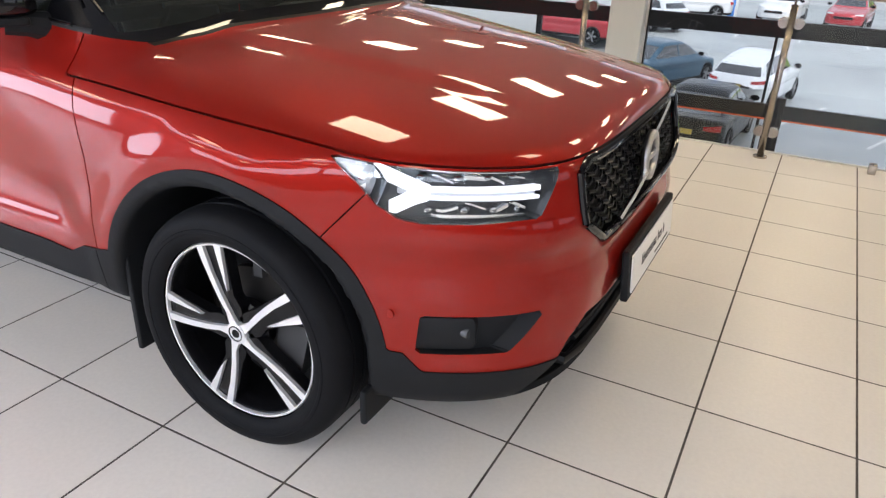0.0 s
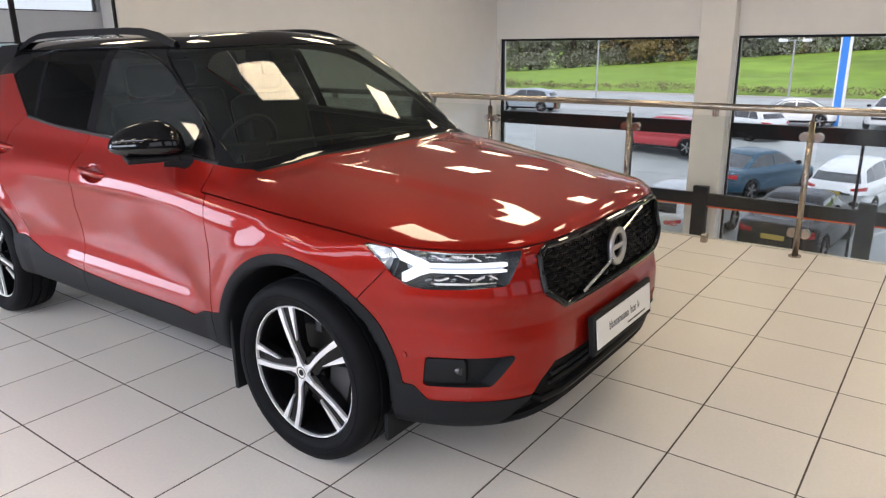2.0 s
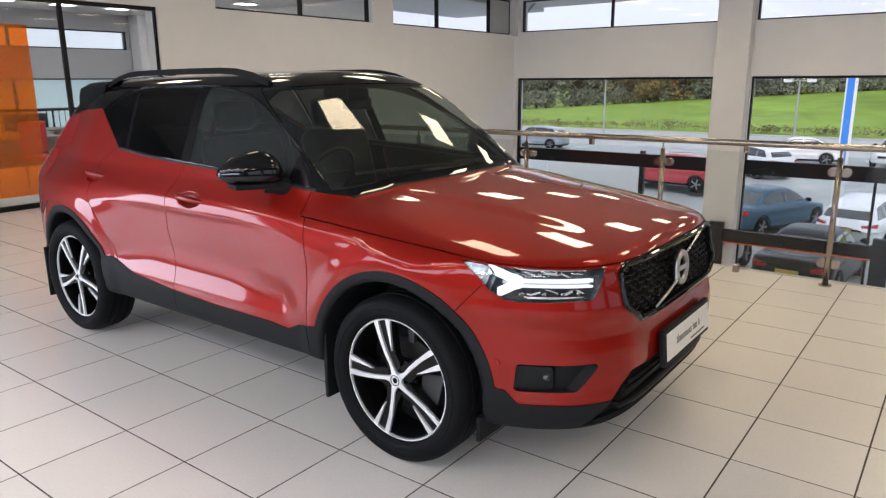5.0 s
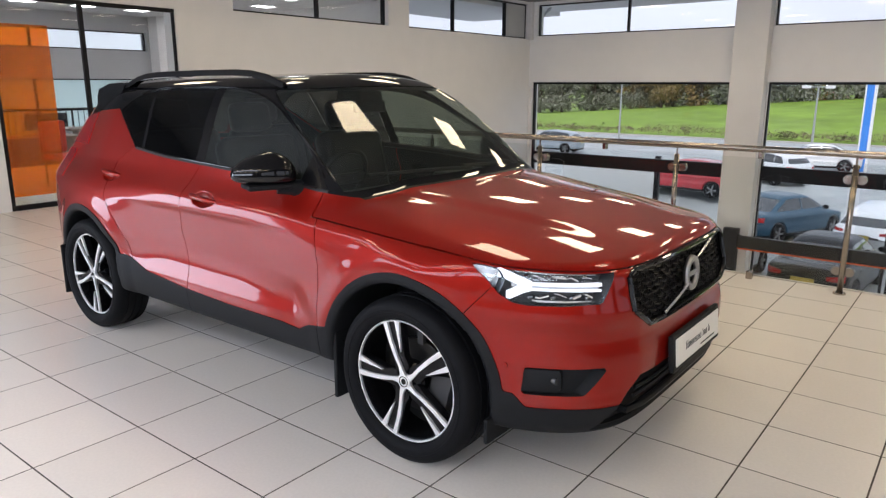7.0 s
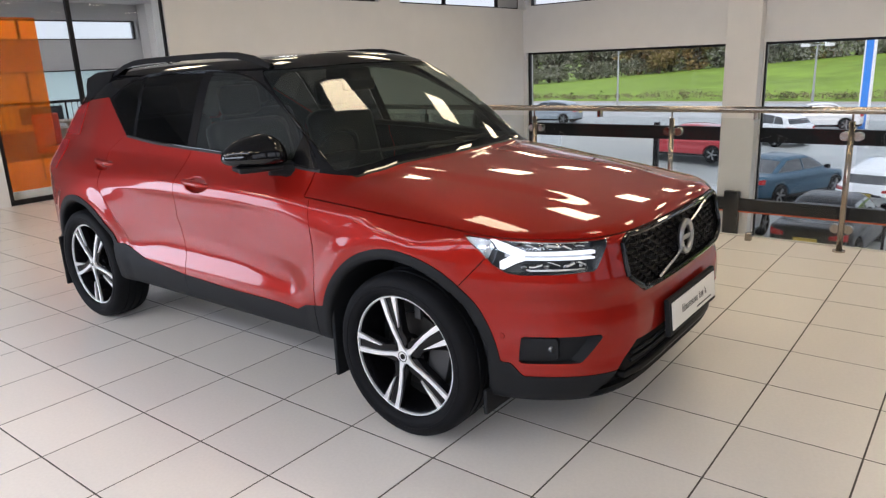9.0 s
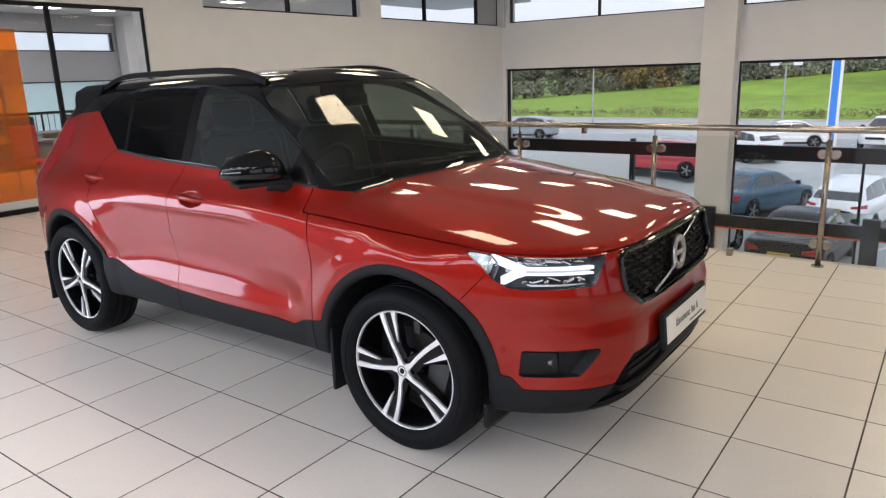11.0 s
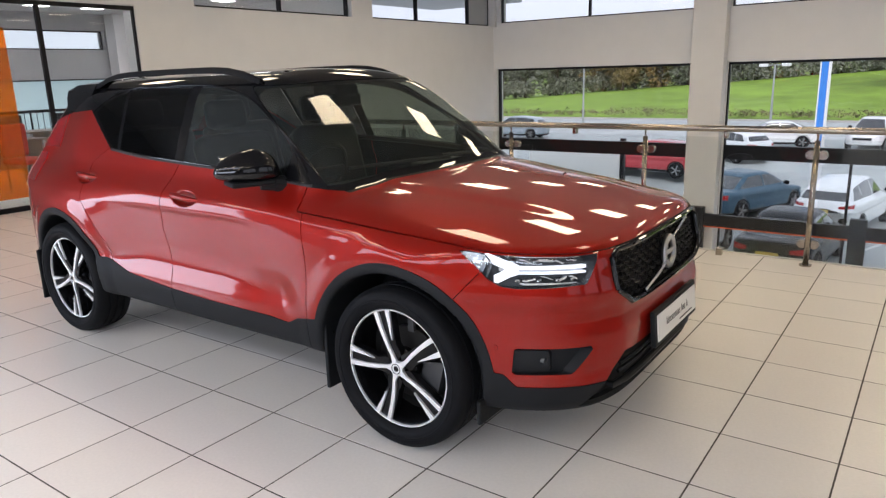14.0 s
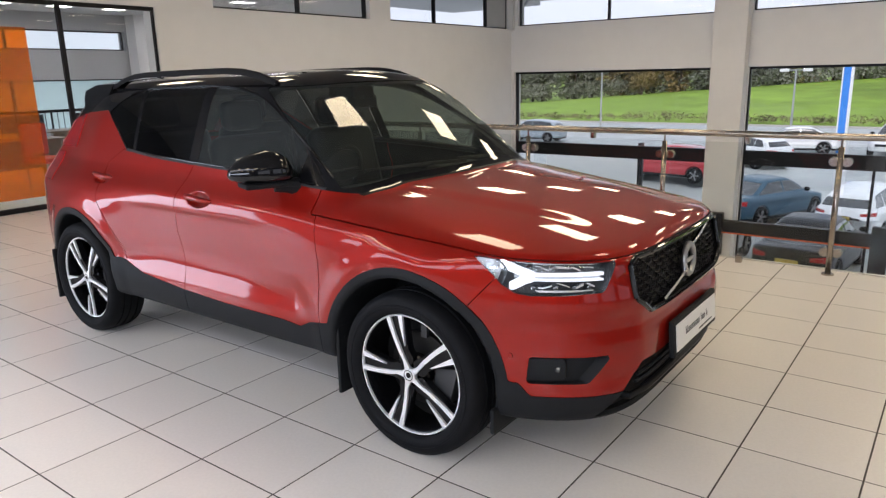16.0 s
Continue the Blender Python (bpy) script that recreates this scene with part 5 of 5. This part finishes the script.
    smooth_by_angle(part("belt_trim", tube(bmesh.new(), pts, 0.006, 6), M_GLOSS, suv), 60)

# wipers and cowl
bm = bmesh.new()
tube(bm, [(-0.40, 0.10, 1.125), (-0.43, -0.12, 1.135), (-0.50, -0.42, 1.135), (-0.53, -0.55, 1.135)], 0.010, 6)
tube(bm, [(-0.36, 0.52, 1.10), (-0.40, 0.30, 1.13), (-0.415, 0.05, 1.14)], 0.010, 6)
part("wiper", bm, M_CABIN, suv, "black windscreen wipers")
# roof spoiler with a turned down end on each side
bm = bmesh.new()
rows = []
for y_ in np.linspace(-0.575, 0.575, 15):
    drop = 0.050 * (y_ / 0.62) ** 2
    zt = float(roof_z(-3.02)) - drop - 0.022
    rows.append([bm.verts.new(p) for p in ((-2.62, y_, float(roof_z(-2.62)) - drop + 0.003), (-2.85, y_, float(roof_z(-2.85)) - drop + 0.004), (-2.975, y_, zt), (-3.00, y_, zt - 0.012), (-2.995, y_, zt - 0.035), (-2.80, y_, zt - 0.060))])
for a, b in zip(rows, rows[1:]):
    for k in range(5):
        bm.faces.new((a[k], a[k + 1], b[k + 1], b[k]))
bm.faces.new(rows[0][::-1])
bm.faces.new(rows[-1])
for s_ in (-1, 1):
    zt = float(roof_z(-3.02)) - 0.065
    ring = [(-2.66, zt + 0.012), (-2.985, zt), (-2.995, zt - 0.05), (-2.965, zt - 0.135), (-2.76, zt - 0.12)]
    a = [bm.verts.new((x_, s_ * (0.576 + 0.25 * (zt - z_)), z_)) for x_, z_ in ring]
    b = [bm.verts.new((x_, s_ * (0.556 + 0.25 * (zt - z_)), z_)) for x_, z_ in ring]
    bm.faces.new(a)
    bm.faces.new(b[::-1])
    for k in range(5):
        bm.faces.new((a[k], b[k], b[(k + 1) % 5], a[(k + 1) % 5]))
smooth_by_angle(part("spoiler", bm, M_GLOSS, suv, "gloss black roof spoiler"), 40)
bm = bmesh.new()
tube(bm, [(-2.75, 0, 1.555), (-2.82, 0, 1.60), (-2.90, 0, 1.605)], 0.02, 8, radii=[0.03, 0.022, 0.006])
part("antenna_fin", bm, M_GLOSS, suv, smooth=True)

# cabin
boxpart("cabin_floor", (-2.9, -0.2, -0.70, 0.70, 0.40, 0.52), M_CABIN, suv)
bm = bmesh.new()
box(bm, -0.80, -0.42, -0.72, 0.72, 0.80, 1.035, bevel=0.05)
box(bm, -0.74, -0.62, 0.18, 0.56, 1.02, 1.07, bevel=0.02)
part("dashboard", bm, M_CABIN, suv, "black dashboard")
bm = bmesh.new()
lathe(bm, [(0.165, -0.014), (0.182, 0.0), (0.165, 0.014), (0.150, 0.0)], 32, closed=True)
box(bm, -0.16, 0.16, -0.010, 0.010, -0.03, 0.03, bevel=0.005)
bmesh.ops.transform(bm, matrix=Matrix.Translation((-0.90, -0.37, 1.07)) @ pose(0, 0, 0, 0, 0, -90) @ pose(0, 0, 0, -25, 0, 0), verts=bm.verts)
part("steering_wheel", bm, M_CABIN, suv, smooth=True)
for sx, sw, sy in ((-1.45, 0.26, -0.37), (-1.45, 0.26, 0.37), (-2.30, 0.30, -0.36), (-2.30, 0.30, 0.36)):
    bm = bmesh.new()
    box(bm, sx - 0.05, sx + 0.45, sy - sw, sy + sw, 0.52, 0.72, bevel=0.05)
    box(bm, -0.08, 0.08, -sw, sw, 0.0, 0.60, bevel=0.06, m=Matrix.Translation((sx - 0.02, sy, 0.68)) @ pose(0, 0, 0, 0, -14, 0))
    st = part("seat", bm, M_SEAT, suv, "charcoal leather seat", True)
    bm = bmesh.new()
    box(bm, -0.05, 0.05, -0.13, 0.13, 0.0, 0.17, bevel=0.04, m=Matrix.Translation((sx - 0.19, sy, 1.285)) @ pose(0, 0, 0, 0, -8, 0))
    part("headrest", bm, M_SEAT, st, smooth=True)
bm = box(bmesh.new(), -1.22, -1.02, -0.09, 0.09, 1.45, 1.525, bevel=0.02)
part("sensor_housing", bm, M_CABIN, suv)
bm = bmesh.new()
tube(bm, [(-1.10, 0.0, 1.50), (-1.02, 0.0, 1.46)], 0.012, 8)
box(bm, -1.06, -1.03, -0.12, 0.12, 1.40, 1.47, bevel=0.012)
part("rear_view_mirror", bm, M_CABIN, suv)
skin.piece("headlining", black_t, M_CABIN, suv, offset=-0.02)


# ---- wheels ----
def wheel_at(x, side):
    m = Matrix.Translation((x, side * (0.820 if x > -1 else 0.800), 0.358)) @ (pose(0, 0, 0, 0, 0, 180) if side > 0 else Matrix.Identity(4))
    w = new("wheel")
    w.empty_display_size = 0.1
    w.parent = suv
    w.matrix_basis = m
    w["label"] = "black and silver five spoke alloy wheel"
    return w


def poly_prism(bm, pts, y0, y1, inset=0.0):
    """Prism over a polygon in the wheel's plane (x, z); y0 is the outer face."""
    n = len(pts)
    a = [bm.verts.new((p[0], y0, p[1])) for p in pts]
    b = [bm.verts.new((p[0], y1, p[1])) for p in pts]
    bm.faces.new(a)
    bm.faces.new(b[::-1])
    for i in range(n):
        bm.faces.new((a[i], b[i], b[(i + 1) % n], a[(i + 1) % n]))


def polar(r, deg):
    return (r * math.cos(radians(deg)), r * math.sin(radians(deg)))


def tyre_mesh():
    bm = bmesh.new()
    R = 0.358
    lathe(bm, [(0.266, -0.096), (0.274, -0.108), (0.292, -0.117), (0.300, -0.1172), (0.302, -0.1195), (0.309, -0.1197), (0.311, -0.1175), (0.320, -0.1172), (0.335, -0.112), (0.349, -0.098), (0.356, -0.075),
               (R, -0.052), (0.351, -0.050), (0.351, -0.042), (R, -0.040), (R, -0.008), (0.351, -0.006), (0.351, 0.004), (R, 0.006), (R, 0.040), (0.351, 0.042), (0.351, 0.050), (R, 0.052),
               (0.356, 0.075), (0.349, 0.098), (0.315, 0.118), (0.274, 0.110), (0.266, 0.095)], 72)
    return bm


def build_wheel(x, side, spin):
    w = wheel_at(x, side)
    smooth_by_angle(part("tyre", tyre_mesh(), M_RUBBER, w, "black road tyre"), 30)
    bm = lathe(bmesh.new(), [(0.264, -0.086), (0.262, 0.085), (0.254, 0.085), (0.246, -0.02), (0.243, -0.05), (0.252, -0.080)], 64, closed=True)
    smooth_by_angle(part("rim_barrel", bm, M_ALLOYBLK, w), 30)
    bm = lathe(bmesh.new(), [(0.2555, -0.086), (0.2570, -0.0925), (0.2615, -0.0935), (0.2640, -0.090), (0.2650, -0.084), (0.2555, -0.082)], 72, closed=True)
    smooth_by_angle(part("rim_lip", bm, M_ALLOY, w, "bright machined rim edge"), 40)

    def along(c, pts):
        """Points given along and across the spoke at angle c."""
        ca, sa = math.cos(radians(c)), math.sin(radians(c))
        return [(u * ca - v * sa, u * sa + v * ca) for u, v in pts]
    for k in range(5):
        c = spin + 72 * k
        bm = bmesh.new()
        poly_prism(bm, along(c, [(0.030, -0.030), (0.070, -0.036), (0.105, -0.024), (0.170, -0.034), (0.253, -0.047), (0.253, 0.045), (0.170, 0.043), (0.100, 0.036), (0.062, 0.040), (0.030, 0.034)]), -0.080, -0.045)
        sp_ = part("spoke", bm, M_ALLOYBLK, w, "black spoke with machined faces")
        bm = bmesh.new()
        poly_prism(bm, along(c, [(0.024, -0.014), (0.050, -0.006), (0.110, 0.008), (0.180, 0.0185), (0.2565, 0.0215), (0.2545, 0.0440), (0.215, 0.0405), (0.160, 0.0340), (0.105, 0.0240), (0.060, 0.0120), (0.024, 0.016)]), -0.0905, -0.079)
        part("spoke_face", bm, M_ALLOY, sp_, "machined silver face")
        bm = bmesh.new()
        poly_prism(bm, along(c, [(0.124, -0.0165), (0.190, -0.0185), (0.2565, -0.0215), (0.2545, -0.0460), (0.200, -0.0340), (0.150, -0.0240)]), -0.0905, -0.079)
        part("spoke_face", bm, M_ALLOY, sp_, "machined silver face")
        p = polar(0.055, c + 36)
        bm = lathe(bmesh.new(), [(0.0, -0.070), (0.0085, -0.071), (0.0105, -0.068), (0.0125, -0.060), (0.0125, -0.045)], 12)
        bmesh.ops.transform(bm, matrix=Matrix.Translation((p[0], 0, p[1])), verts=bm.verts)
        part("wheel_nut", bm, M_ALLOYBLK, w)
    bm = lathe(bmesh.new(), [(0.0, -0.091), (0.025, -0.0945), (0.031, -0.0935), (0.033, -0.088), (0.033, -0.070)], 32)
    smooth_by_angle(part("hub", bm, M_ALLOY, w, "silver hub cap"), 40)
    bm = lathe(bmesh.new(), [(0.0, -0.0935), (0.012, -0.0950), (0.0125, -0.0935), (0.0, -0.0915)], 24, closed=True)
    part("cap_mark", bm, M_ALLOYBLK, w)
    bm = lathe(bmesh.new(), [(0.0205, -0.0955), (0.0235, -0.0957), (0.0235, -0.093), (0.0205, -0.093)], 24, closed=True)
    part("cap_ring", bm, M_ALLOYBLK, w)
    bm = lathe(bmesh.new(), [(0.034, -0.045), (0.066, -0.058), (0.078, -0.048), (0.078, -0.02)], 32)
    smooth_by_angle(part("hub_bowl", bm, M_ALLOYBLK, w), 40)
    bm = lathe(bmesh.new(), [(0.06, 0.0), (0.162, 0.0), (0.162, 0.022), (0.06, 0.022)], 48, closed=True)
    part("brake_disc", bm, M_DISC, w)
    bm = bmesh.new()
    poly_prism(bm, [polar(0.105, -2 + 20), polar(0.200, -6 + 20), polar(0.208, 10 + 0), polar(0.200, -34), polar(0.105, -36)], -0.032, 0.05)
    part("caliper", bm, M_CALIPER, w)
    boxpart("weight", (0.015, 0.045, -0.02, 0.0, 0.150, 0.205), M_CALIPER, w)
    bm = lathe(bmesh.new(), [(0.0, 0.07), (0.252, 0.07)], 32)
    part("back_plate", bm, M_DARK, w)
    return w


for x in (0.0, -WB + 0.013):
    for s in (-1, 1):
        build_wheel(x, s, 34 if x == 0 else 52)
# inner wheel wells and underbody
bm = bmesh.new()
box(bm, -3.3, 0.55, -0.54, 0.54, 0.20, 0.42, bevel=0.03)
part("underbody", bm, M_DARK, suv)


# ---- parked cars outside ----
M_TAILS = mat("tail_lens_small", (0.5, 0.02, 0.02), 0.2, coat=1.0)
M_AUTOGLASS = mat("parked_car_glass", (0.02, 0.024, 0.028), 0.05, coat=1.0)
M_ALLOYGREY = mat("parked_alloy", (0.30, 0.30, 0.31), 0.4, 0.7)
M_PLATEY = mat("rear_plate_yellow", (0.62, 0.47, 0.10), 0.4)
M_HEAD = mat("parked_headlamp", (0.7, 0.72, 0.74), 0.1, coat=1.0)


SHAPE = {  # roof, belt, foot of the back glass and its rake, foot of the windscreen and its rake, height of the lamps
    "saloon": (1.43, 0.97, 1.72, 1.95, 1.18, 1.80, 0.80),
    "hatch": (1.49, 0.98, 2.06, 0.85, 1.16, 1.55, 0.84),
    "suv": (1.62, 1.07, 2.16, 0.80, 1.10, 1.40, 0.94),
}


def parked_field(kind):
    roof_h, belt, tail_x, rake, screen_x, lean, _ = SHAPE[kind]
    deck = spl([-2.3, -2.05, -1.4, 0.7, 1.2, 1.8, 2.15, 2.3], [belt - 0.06, belt + 0.02, belt + 0.035, belt, belt - 0.05, belt - 0.15, belt - 0.27, belt - 0.4])
    flank = spl([0.2, 0.35, 0.52, 0.66, 0.80, 0.90, 1.0, 1.15], [0.84, 0.885, 0.890, 0.872, 0.884, 0.872, 0.825, 0.73])
    up = belt - 0.97

    def roof_at(x, a):
        return roof_h - 0.075 * (x + 0.25) ** 2 - 0.075 * a**2

    def f(x, y, z):
        a = np.abs(y)
        side = a - flank(z - up * 0.8) + 0.07 * (x / 2.2) ** 4
        top = z - (deck(x) - 0.07 * a**2)
        front = x - (2.20 - 0.50 * (a / 0.88) ** 3.2 - 0.30 * np.maximum(0.42 - z, 0))
        rear = -x - (2.20 - 0.30 * (a / 0.88) ** 3.5 - 0.16 * np.maximum(z - 0.75, 0) - 0.3 * np.maximum(0.42 - z, 0))
        b = smax(smax(side, top, 0.13), smax(front, rear, 0.05), 0.14)
        b = smax(b, 0.22 + up - z, 0.06)
        cs = (a - (0.785 - 0.40 * (z - belt) - 0.05 * ((x + 0.2) / 1.4) ** 2)) * 0.92
        scr = (x - (screen_x - lean * (z - belt) - 0.32 * a**2)) * 0.52
        tail = (-x - (tail_x - rake * (z - belt) - 0.22 * a**2)) * (0.50 if rake > 1 else 0.76)
        c = smax(smax(cs, z - roof_at(x, a), 0.15), smax(scr, tail, 0.05), 0.14)
        c = smax(c, 0.8 - z, 0.02)
        g = smin(b, c, 0.06)
        for cx in (1.36, -1.33):
            g = smax(g, -np.maximum(np.hypot(x - cx, z - 0.33) - 0.372, 0.55 - a), 0.03)
        return g

    def glass(x, y, z):
        a = np.abs(y)
        rise = z - belt
        base = np.minimum(rise - 0.035, roof_at(x, a) - 0.065 - z)
        fore, aft = screen_x - lean * rise - 0.32 * a**2, -(tail_x - rake * rise - 0.22 * a**2)
        side = np.minimum(np.minimum(a - 0.40, fore - 0.10 - x), x - aft - (0.16 if rake > 1 else 0.26))
        side = np.minimum(side, np.abs(x + 0.20) - 0.022)
        if rake < 1:
            side = np.minimum(side, np.abs(x + 1.12) - 0.020)
        front = np.minimum(0.70 - 0.42 * rise - a, x - fore + 0.09)
        back = np.minimum(0.66 - 0.40 * rise - a, aft + 0.09 - x)
        if rake < 1:
            back = np.minimum(back, np.minimum(rise - 0.05, roof_h - 0.16 - z))
        return np.minimum(base, np.maximum(np.maximum(side, front), back))
    return f, glass


PARKED = {}


def parked_car(kind, colour, m, label, gloss=1.0):
    if kind not in PARKED:
        f, glass = parked_field(kind)
        sk = Skin(f, (-2.3, -1.0, 0.12), (2.3, 1.0, 1.75), 0.042)
        body, panes = sk.cut(sk.all, glass)
        low, body = sk.cut(body, lambda x, y, z: z - 0.34)
        PARKED[kind] = (sk, body, panes, low, f)
    sk, body, panes, low, f = PARKED[kind]
    car = thing("parked_car", label, "car", m, "parked cars")
    paint = mat("parked_paint", colour, 0.3, 0.2, vary=0.03, scale=30, coat=gloss, spec=0.5 * gloss)
    sk.piece("body", body, paint, car)
    sk.piece("window_glass", panes, M_AUTOGLASS, car, "dark window glass", offset=-0.006)
    sk.piece("sill", low, M_CLAD, car)
    lamp_z = SHAPE[kind][6]
    for s in (-1, 1):
        for cx in (1.36, -1.33):
            at = Matrix.Translation((cx, s * 0.78, 0.335)) @ (pose(0, 0, 0, 0, 0, 180) if s > 0 else Matrix.Identity(4))
            bm = lathe(bmesh.new(), [(0.0, -0.055), (0.21, -0.065), (0.222, -0.10), (0.30, -0.105), (0.335, -0.08), (0.335, 0.08), (0.2, 0.10)], 28)
            bmesh.ops.transform(bm, matrix=at, verts=bm.verts)
            wh = smooth_by_angle(part("wheel", bm, M_RUBBER, car), 40)
            bm = bmesh.new()
            for k in range(5):
                poly_prism(bm, [polar(0.02, 72 * k - 60), polar(0.215, 72 * k - 8), polar(0.215, 72 * k + 8), polar(0.02, 72 * k + 60)], -0.092, -0.060)
            bmesh.ops.transform(bm, matrix=at, verts=bm.verts)
            part("alloy", bm, M_ALLOYGREY, wh)
        for name, d, z0, h, material, label in (("tail_light", -1, lamp_z, 0.095 if kind == "suv" else 0.075, M_TAILS, "red tail light"), ("headlight", 1, lamp_z - 0.14, 0.055, M_HEAD, "clear headlight")):
            bm = bmesh.new()
            rows = []
            for k in range(6):
                y_ = 0.46 + 0.066 * k
                p = root_along(f, (d * 0.9, s * y_, z0), (d, 0, 0), 1.4)
                t_ = h * (0.55 + 0.09 * k)
                rows.append([bm.verts.new((p.x + d * e_, s * y_, z0 + z_)) for e_, z_ in ((-0.06, -t_), (0.012, -t_), (0.016, 0.0), (0.010, t_), (-0.06, t_))])
            for a, b in zip(rows, rows[1:]):
                for k in range(4):
                    bm.faces.new((a[k], a[k + 1], b[k + 1], b[k]))
            bm.faces.new(rows[0])
            bm.faces.new(rows[-1][::-1])
            part(name, bm, material, car, label)
        bm = bmesh.new()
        bmesh.ops.create_uvsphere(bm, u_segments=12, v_segments=8, radius=1)
        bmesh.ops.transform(bm, matrix=Matrix.Translation((0.72, s * 0.94, SHAPE[kind][1] + 0.06)) @ Matrix.Diagonal((0.06, 0.11, 0.07, 1)), verts=bm.verts)
        part("door_mirror", bm, M_PILLAR, car, smooth=True)
        for hx in (-0.10, -1.0):
            c = root_along(f, (hx, s * 0.5, SHAPE[kind][1] - 0.14), (0, s, 0), 0.6)
            bm = tube(bmesh.new(), [c + Vector((-0.10, 0, 0)), c + Vector((-0.04, s * 0.02, 0.003)), c + Vector((0.10, 0, 0.004))], 0.014, 6)
            part("door_handle", bm, paint, car)
    c = root_along(f, (-1.0, 0, lamp_z - 0.10), (-1, 0, 0), 1.4)
    boxpart("rear_plate", (c.x - 0.014, c.x + 0.004, -0.24, 0.24, lamp_z - 0.155, lamp_z - 0.045), M_PLATEY, car, "plain yellow rear plate")
    c = root_along(f, (1.0, 0, lamp_z - 0.30), (1, 0, 0), 1.4)
    boxpart("front_grille", (c.x - 0.05, c.x + 0.012, -0.42, 0.42, lamp_z - 0.36, lamp_z - 0.24), M_CLAD, car, "black grille", bevel=0.01)
    return car


def spot(d, dx, dy, heading):
    """A place d metres from the gallery viewpoint, towards (dx, dy); heading in degrees from +x."""
    return pose(3.87 + d * dx, -2.04 + d * dy, park_z(-2.04 + d * dy), 0, 0, heading)


parked_car("suv", (0.80, 0.82, 0.84), pose(1.58, 22.85, G + 0.012, 0, 0, 80) @ Matrix.Scale(1.02, 4), "white hatchback parked with its tail to the building")
parked_car("saloon", (0.030, 0.085, 0.135), pose(-1.55, 23.75, G + 0.012, 0, 0, 67) @ Matrix.Scale(1.06, 4), "dark blue saloon parked in a marked bay", 0.4)
parked_car("saloon", (0.012, 0.013, 0.015), pose(0.98, 17.45, G + 0.012, 0, 0, 86) @ Matrix.Scale(1.04, 4), "black saloon parked close to the windows", 0.2)
parked_car("hatch", (0.62, 0.64, 0.66), pose(-1.75, 16.9, G + 0.012, 0, 0, 84) @ Matrix.Scale(1.0, 4), "pale silver hatchback parked close to the windows")
parked_car("hatch", (0.42, 0.02, 0.03), spot(31.5, -0.318, 0.948, 172), "red hatchback parked across the car park")
parked_car("hatch", (0.70, 0.72, 0.74), spot(36.5, -0.232, 0.973, 150), "white hatchback parked across the car park")
parked_car("saloon", (0.75, 0.76, 0.77), spot(42.5, -0.178, 0.984, 195), "white saloon parked beside the hedge")
parked_car("suv", (0.75, 0.76, 0.77), spot(43.0, -0.070, 0.997, 262), "white estate car facing the building")
parked_car("suv", (0.42, 0.02, 0.03), pose(3.95, 40.6, park_z(40), 0, 0, 262), "red car facing the building beside the hedge")
parked_car("hatch", (0.24, 0.29, 0.33), spot(48.5, -0.490, 0.871, 185), "pale blue grey hatchback beside the hedge")



# ---- floor tiles ----
structure("floor", box(bmesh.new(), XL, XR, YB, EDGE, -0.30, -0.0012), M_GROUT, "showroom floor of square beige tiles with dark joints", "floor")
structure("floor_edge", box(bmesh.new(), XL, XR, EDGE, EDGE + 0.018, -0.32, 0.012), M_EDGE, "pale metal edge strip of the gallery floor", "trim")
floor_ob = bpy.data.objects["floor"]


def tile_verts(x0, x1, y0, y1):
    b = 0.0007
    return [(x0, y0, -0.0011), (x1, y0, -0.0011), (x1, y1, -0.0011), (x0, y1, -0.0011),
            (x0, y0, -b), (x1, y0, -b), (x1, y1, -b), (x0, y1, -b),
            (x0 + b, y0 + b, 0), (x1 - b, y0 + b, 0), (x1 - b, y1 - b, 0), (x0 + b, y1 - b, 0)]


TILE_FACES = [(8, 9, 10, 11), (4, 5, 9, 8), (5, 6, 10, 9), (6, 7, 11, 10), (7, 4, 8, 11), (0, 1, 5, 4), (1, 2, 6, 5), (2, 3, 7, 6), (3, 0, 4, 7)]
tile_me = bpy.data.meshes.new("tile")
tile_me.from_pydata(tile_verts(0.0036, TS - 0.0036, 0.0036, TS - 0.0036), [], TILE_FACES)
tile_me.materials.append(M_TILE)
rest_v, rest_f = [], []
for i in range(-13, 21):
    for j in range(-20, 9):
        x0, y0 = i * TS, j * TS
        x1, y1 = min(x0 + TS, XR), min(y0 + TS, EDGE)
        x0c = max(x0, XL)
        if x1 - x0c < 0.01 or y1 - y0 < 0.01 or y0 < YB:
            continue
        whole = x0c == x0 and abs(x1 - x0 - TS) < 1e-6 and abs(y1 - y0 - TS) < 1e-6
        if whole and -12 <= i <= 13 and -3 <= j <= 8:
            t = new("tile", tile_me)
            t.parent = floor_ob
            t.location = (x0, y0, random.uniform(-0.0004, 0.0))
        else:
            o = len(rest_v)
            rest_v += tile_verts(x0c + 0.0036, x1 - 0.0036, y0 + 0.0036, y1 - 0.0036)
            rest_f += [tuple(k + o for k in f) for f in TILE_FACES]
tagged(ob_from("outer_tiles", rest_v, rest_f, M_TILE_REST, floor_ob), kind="stuff")
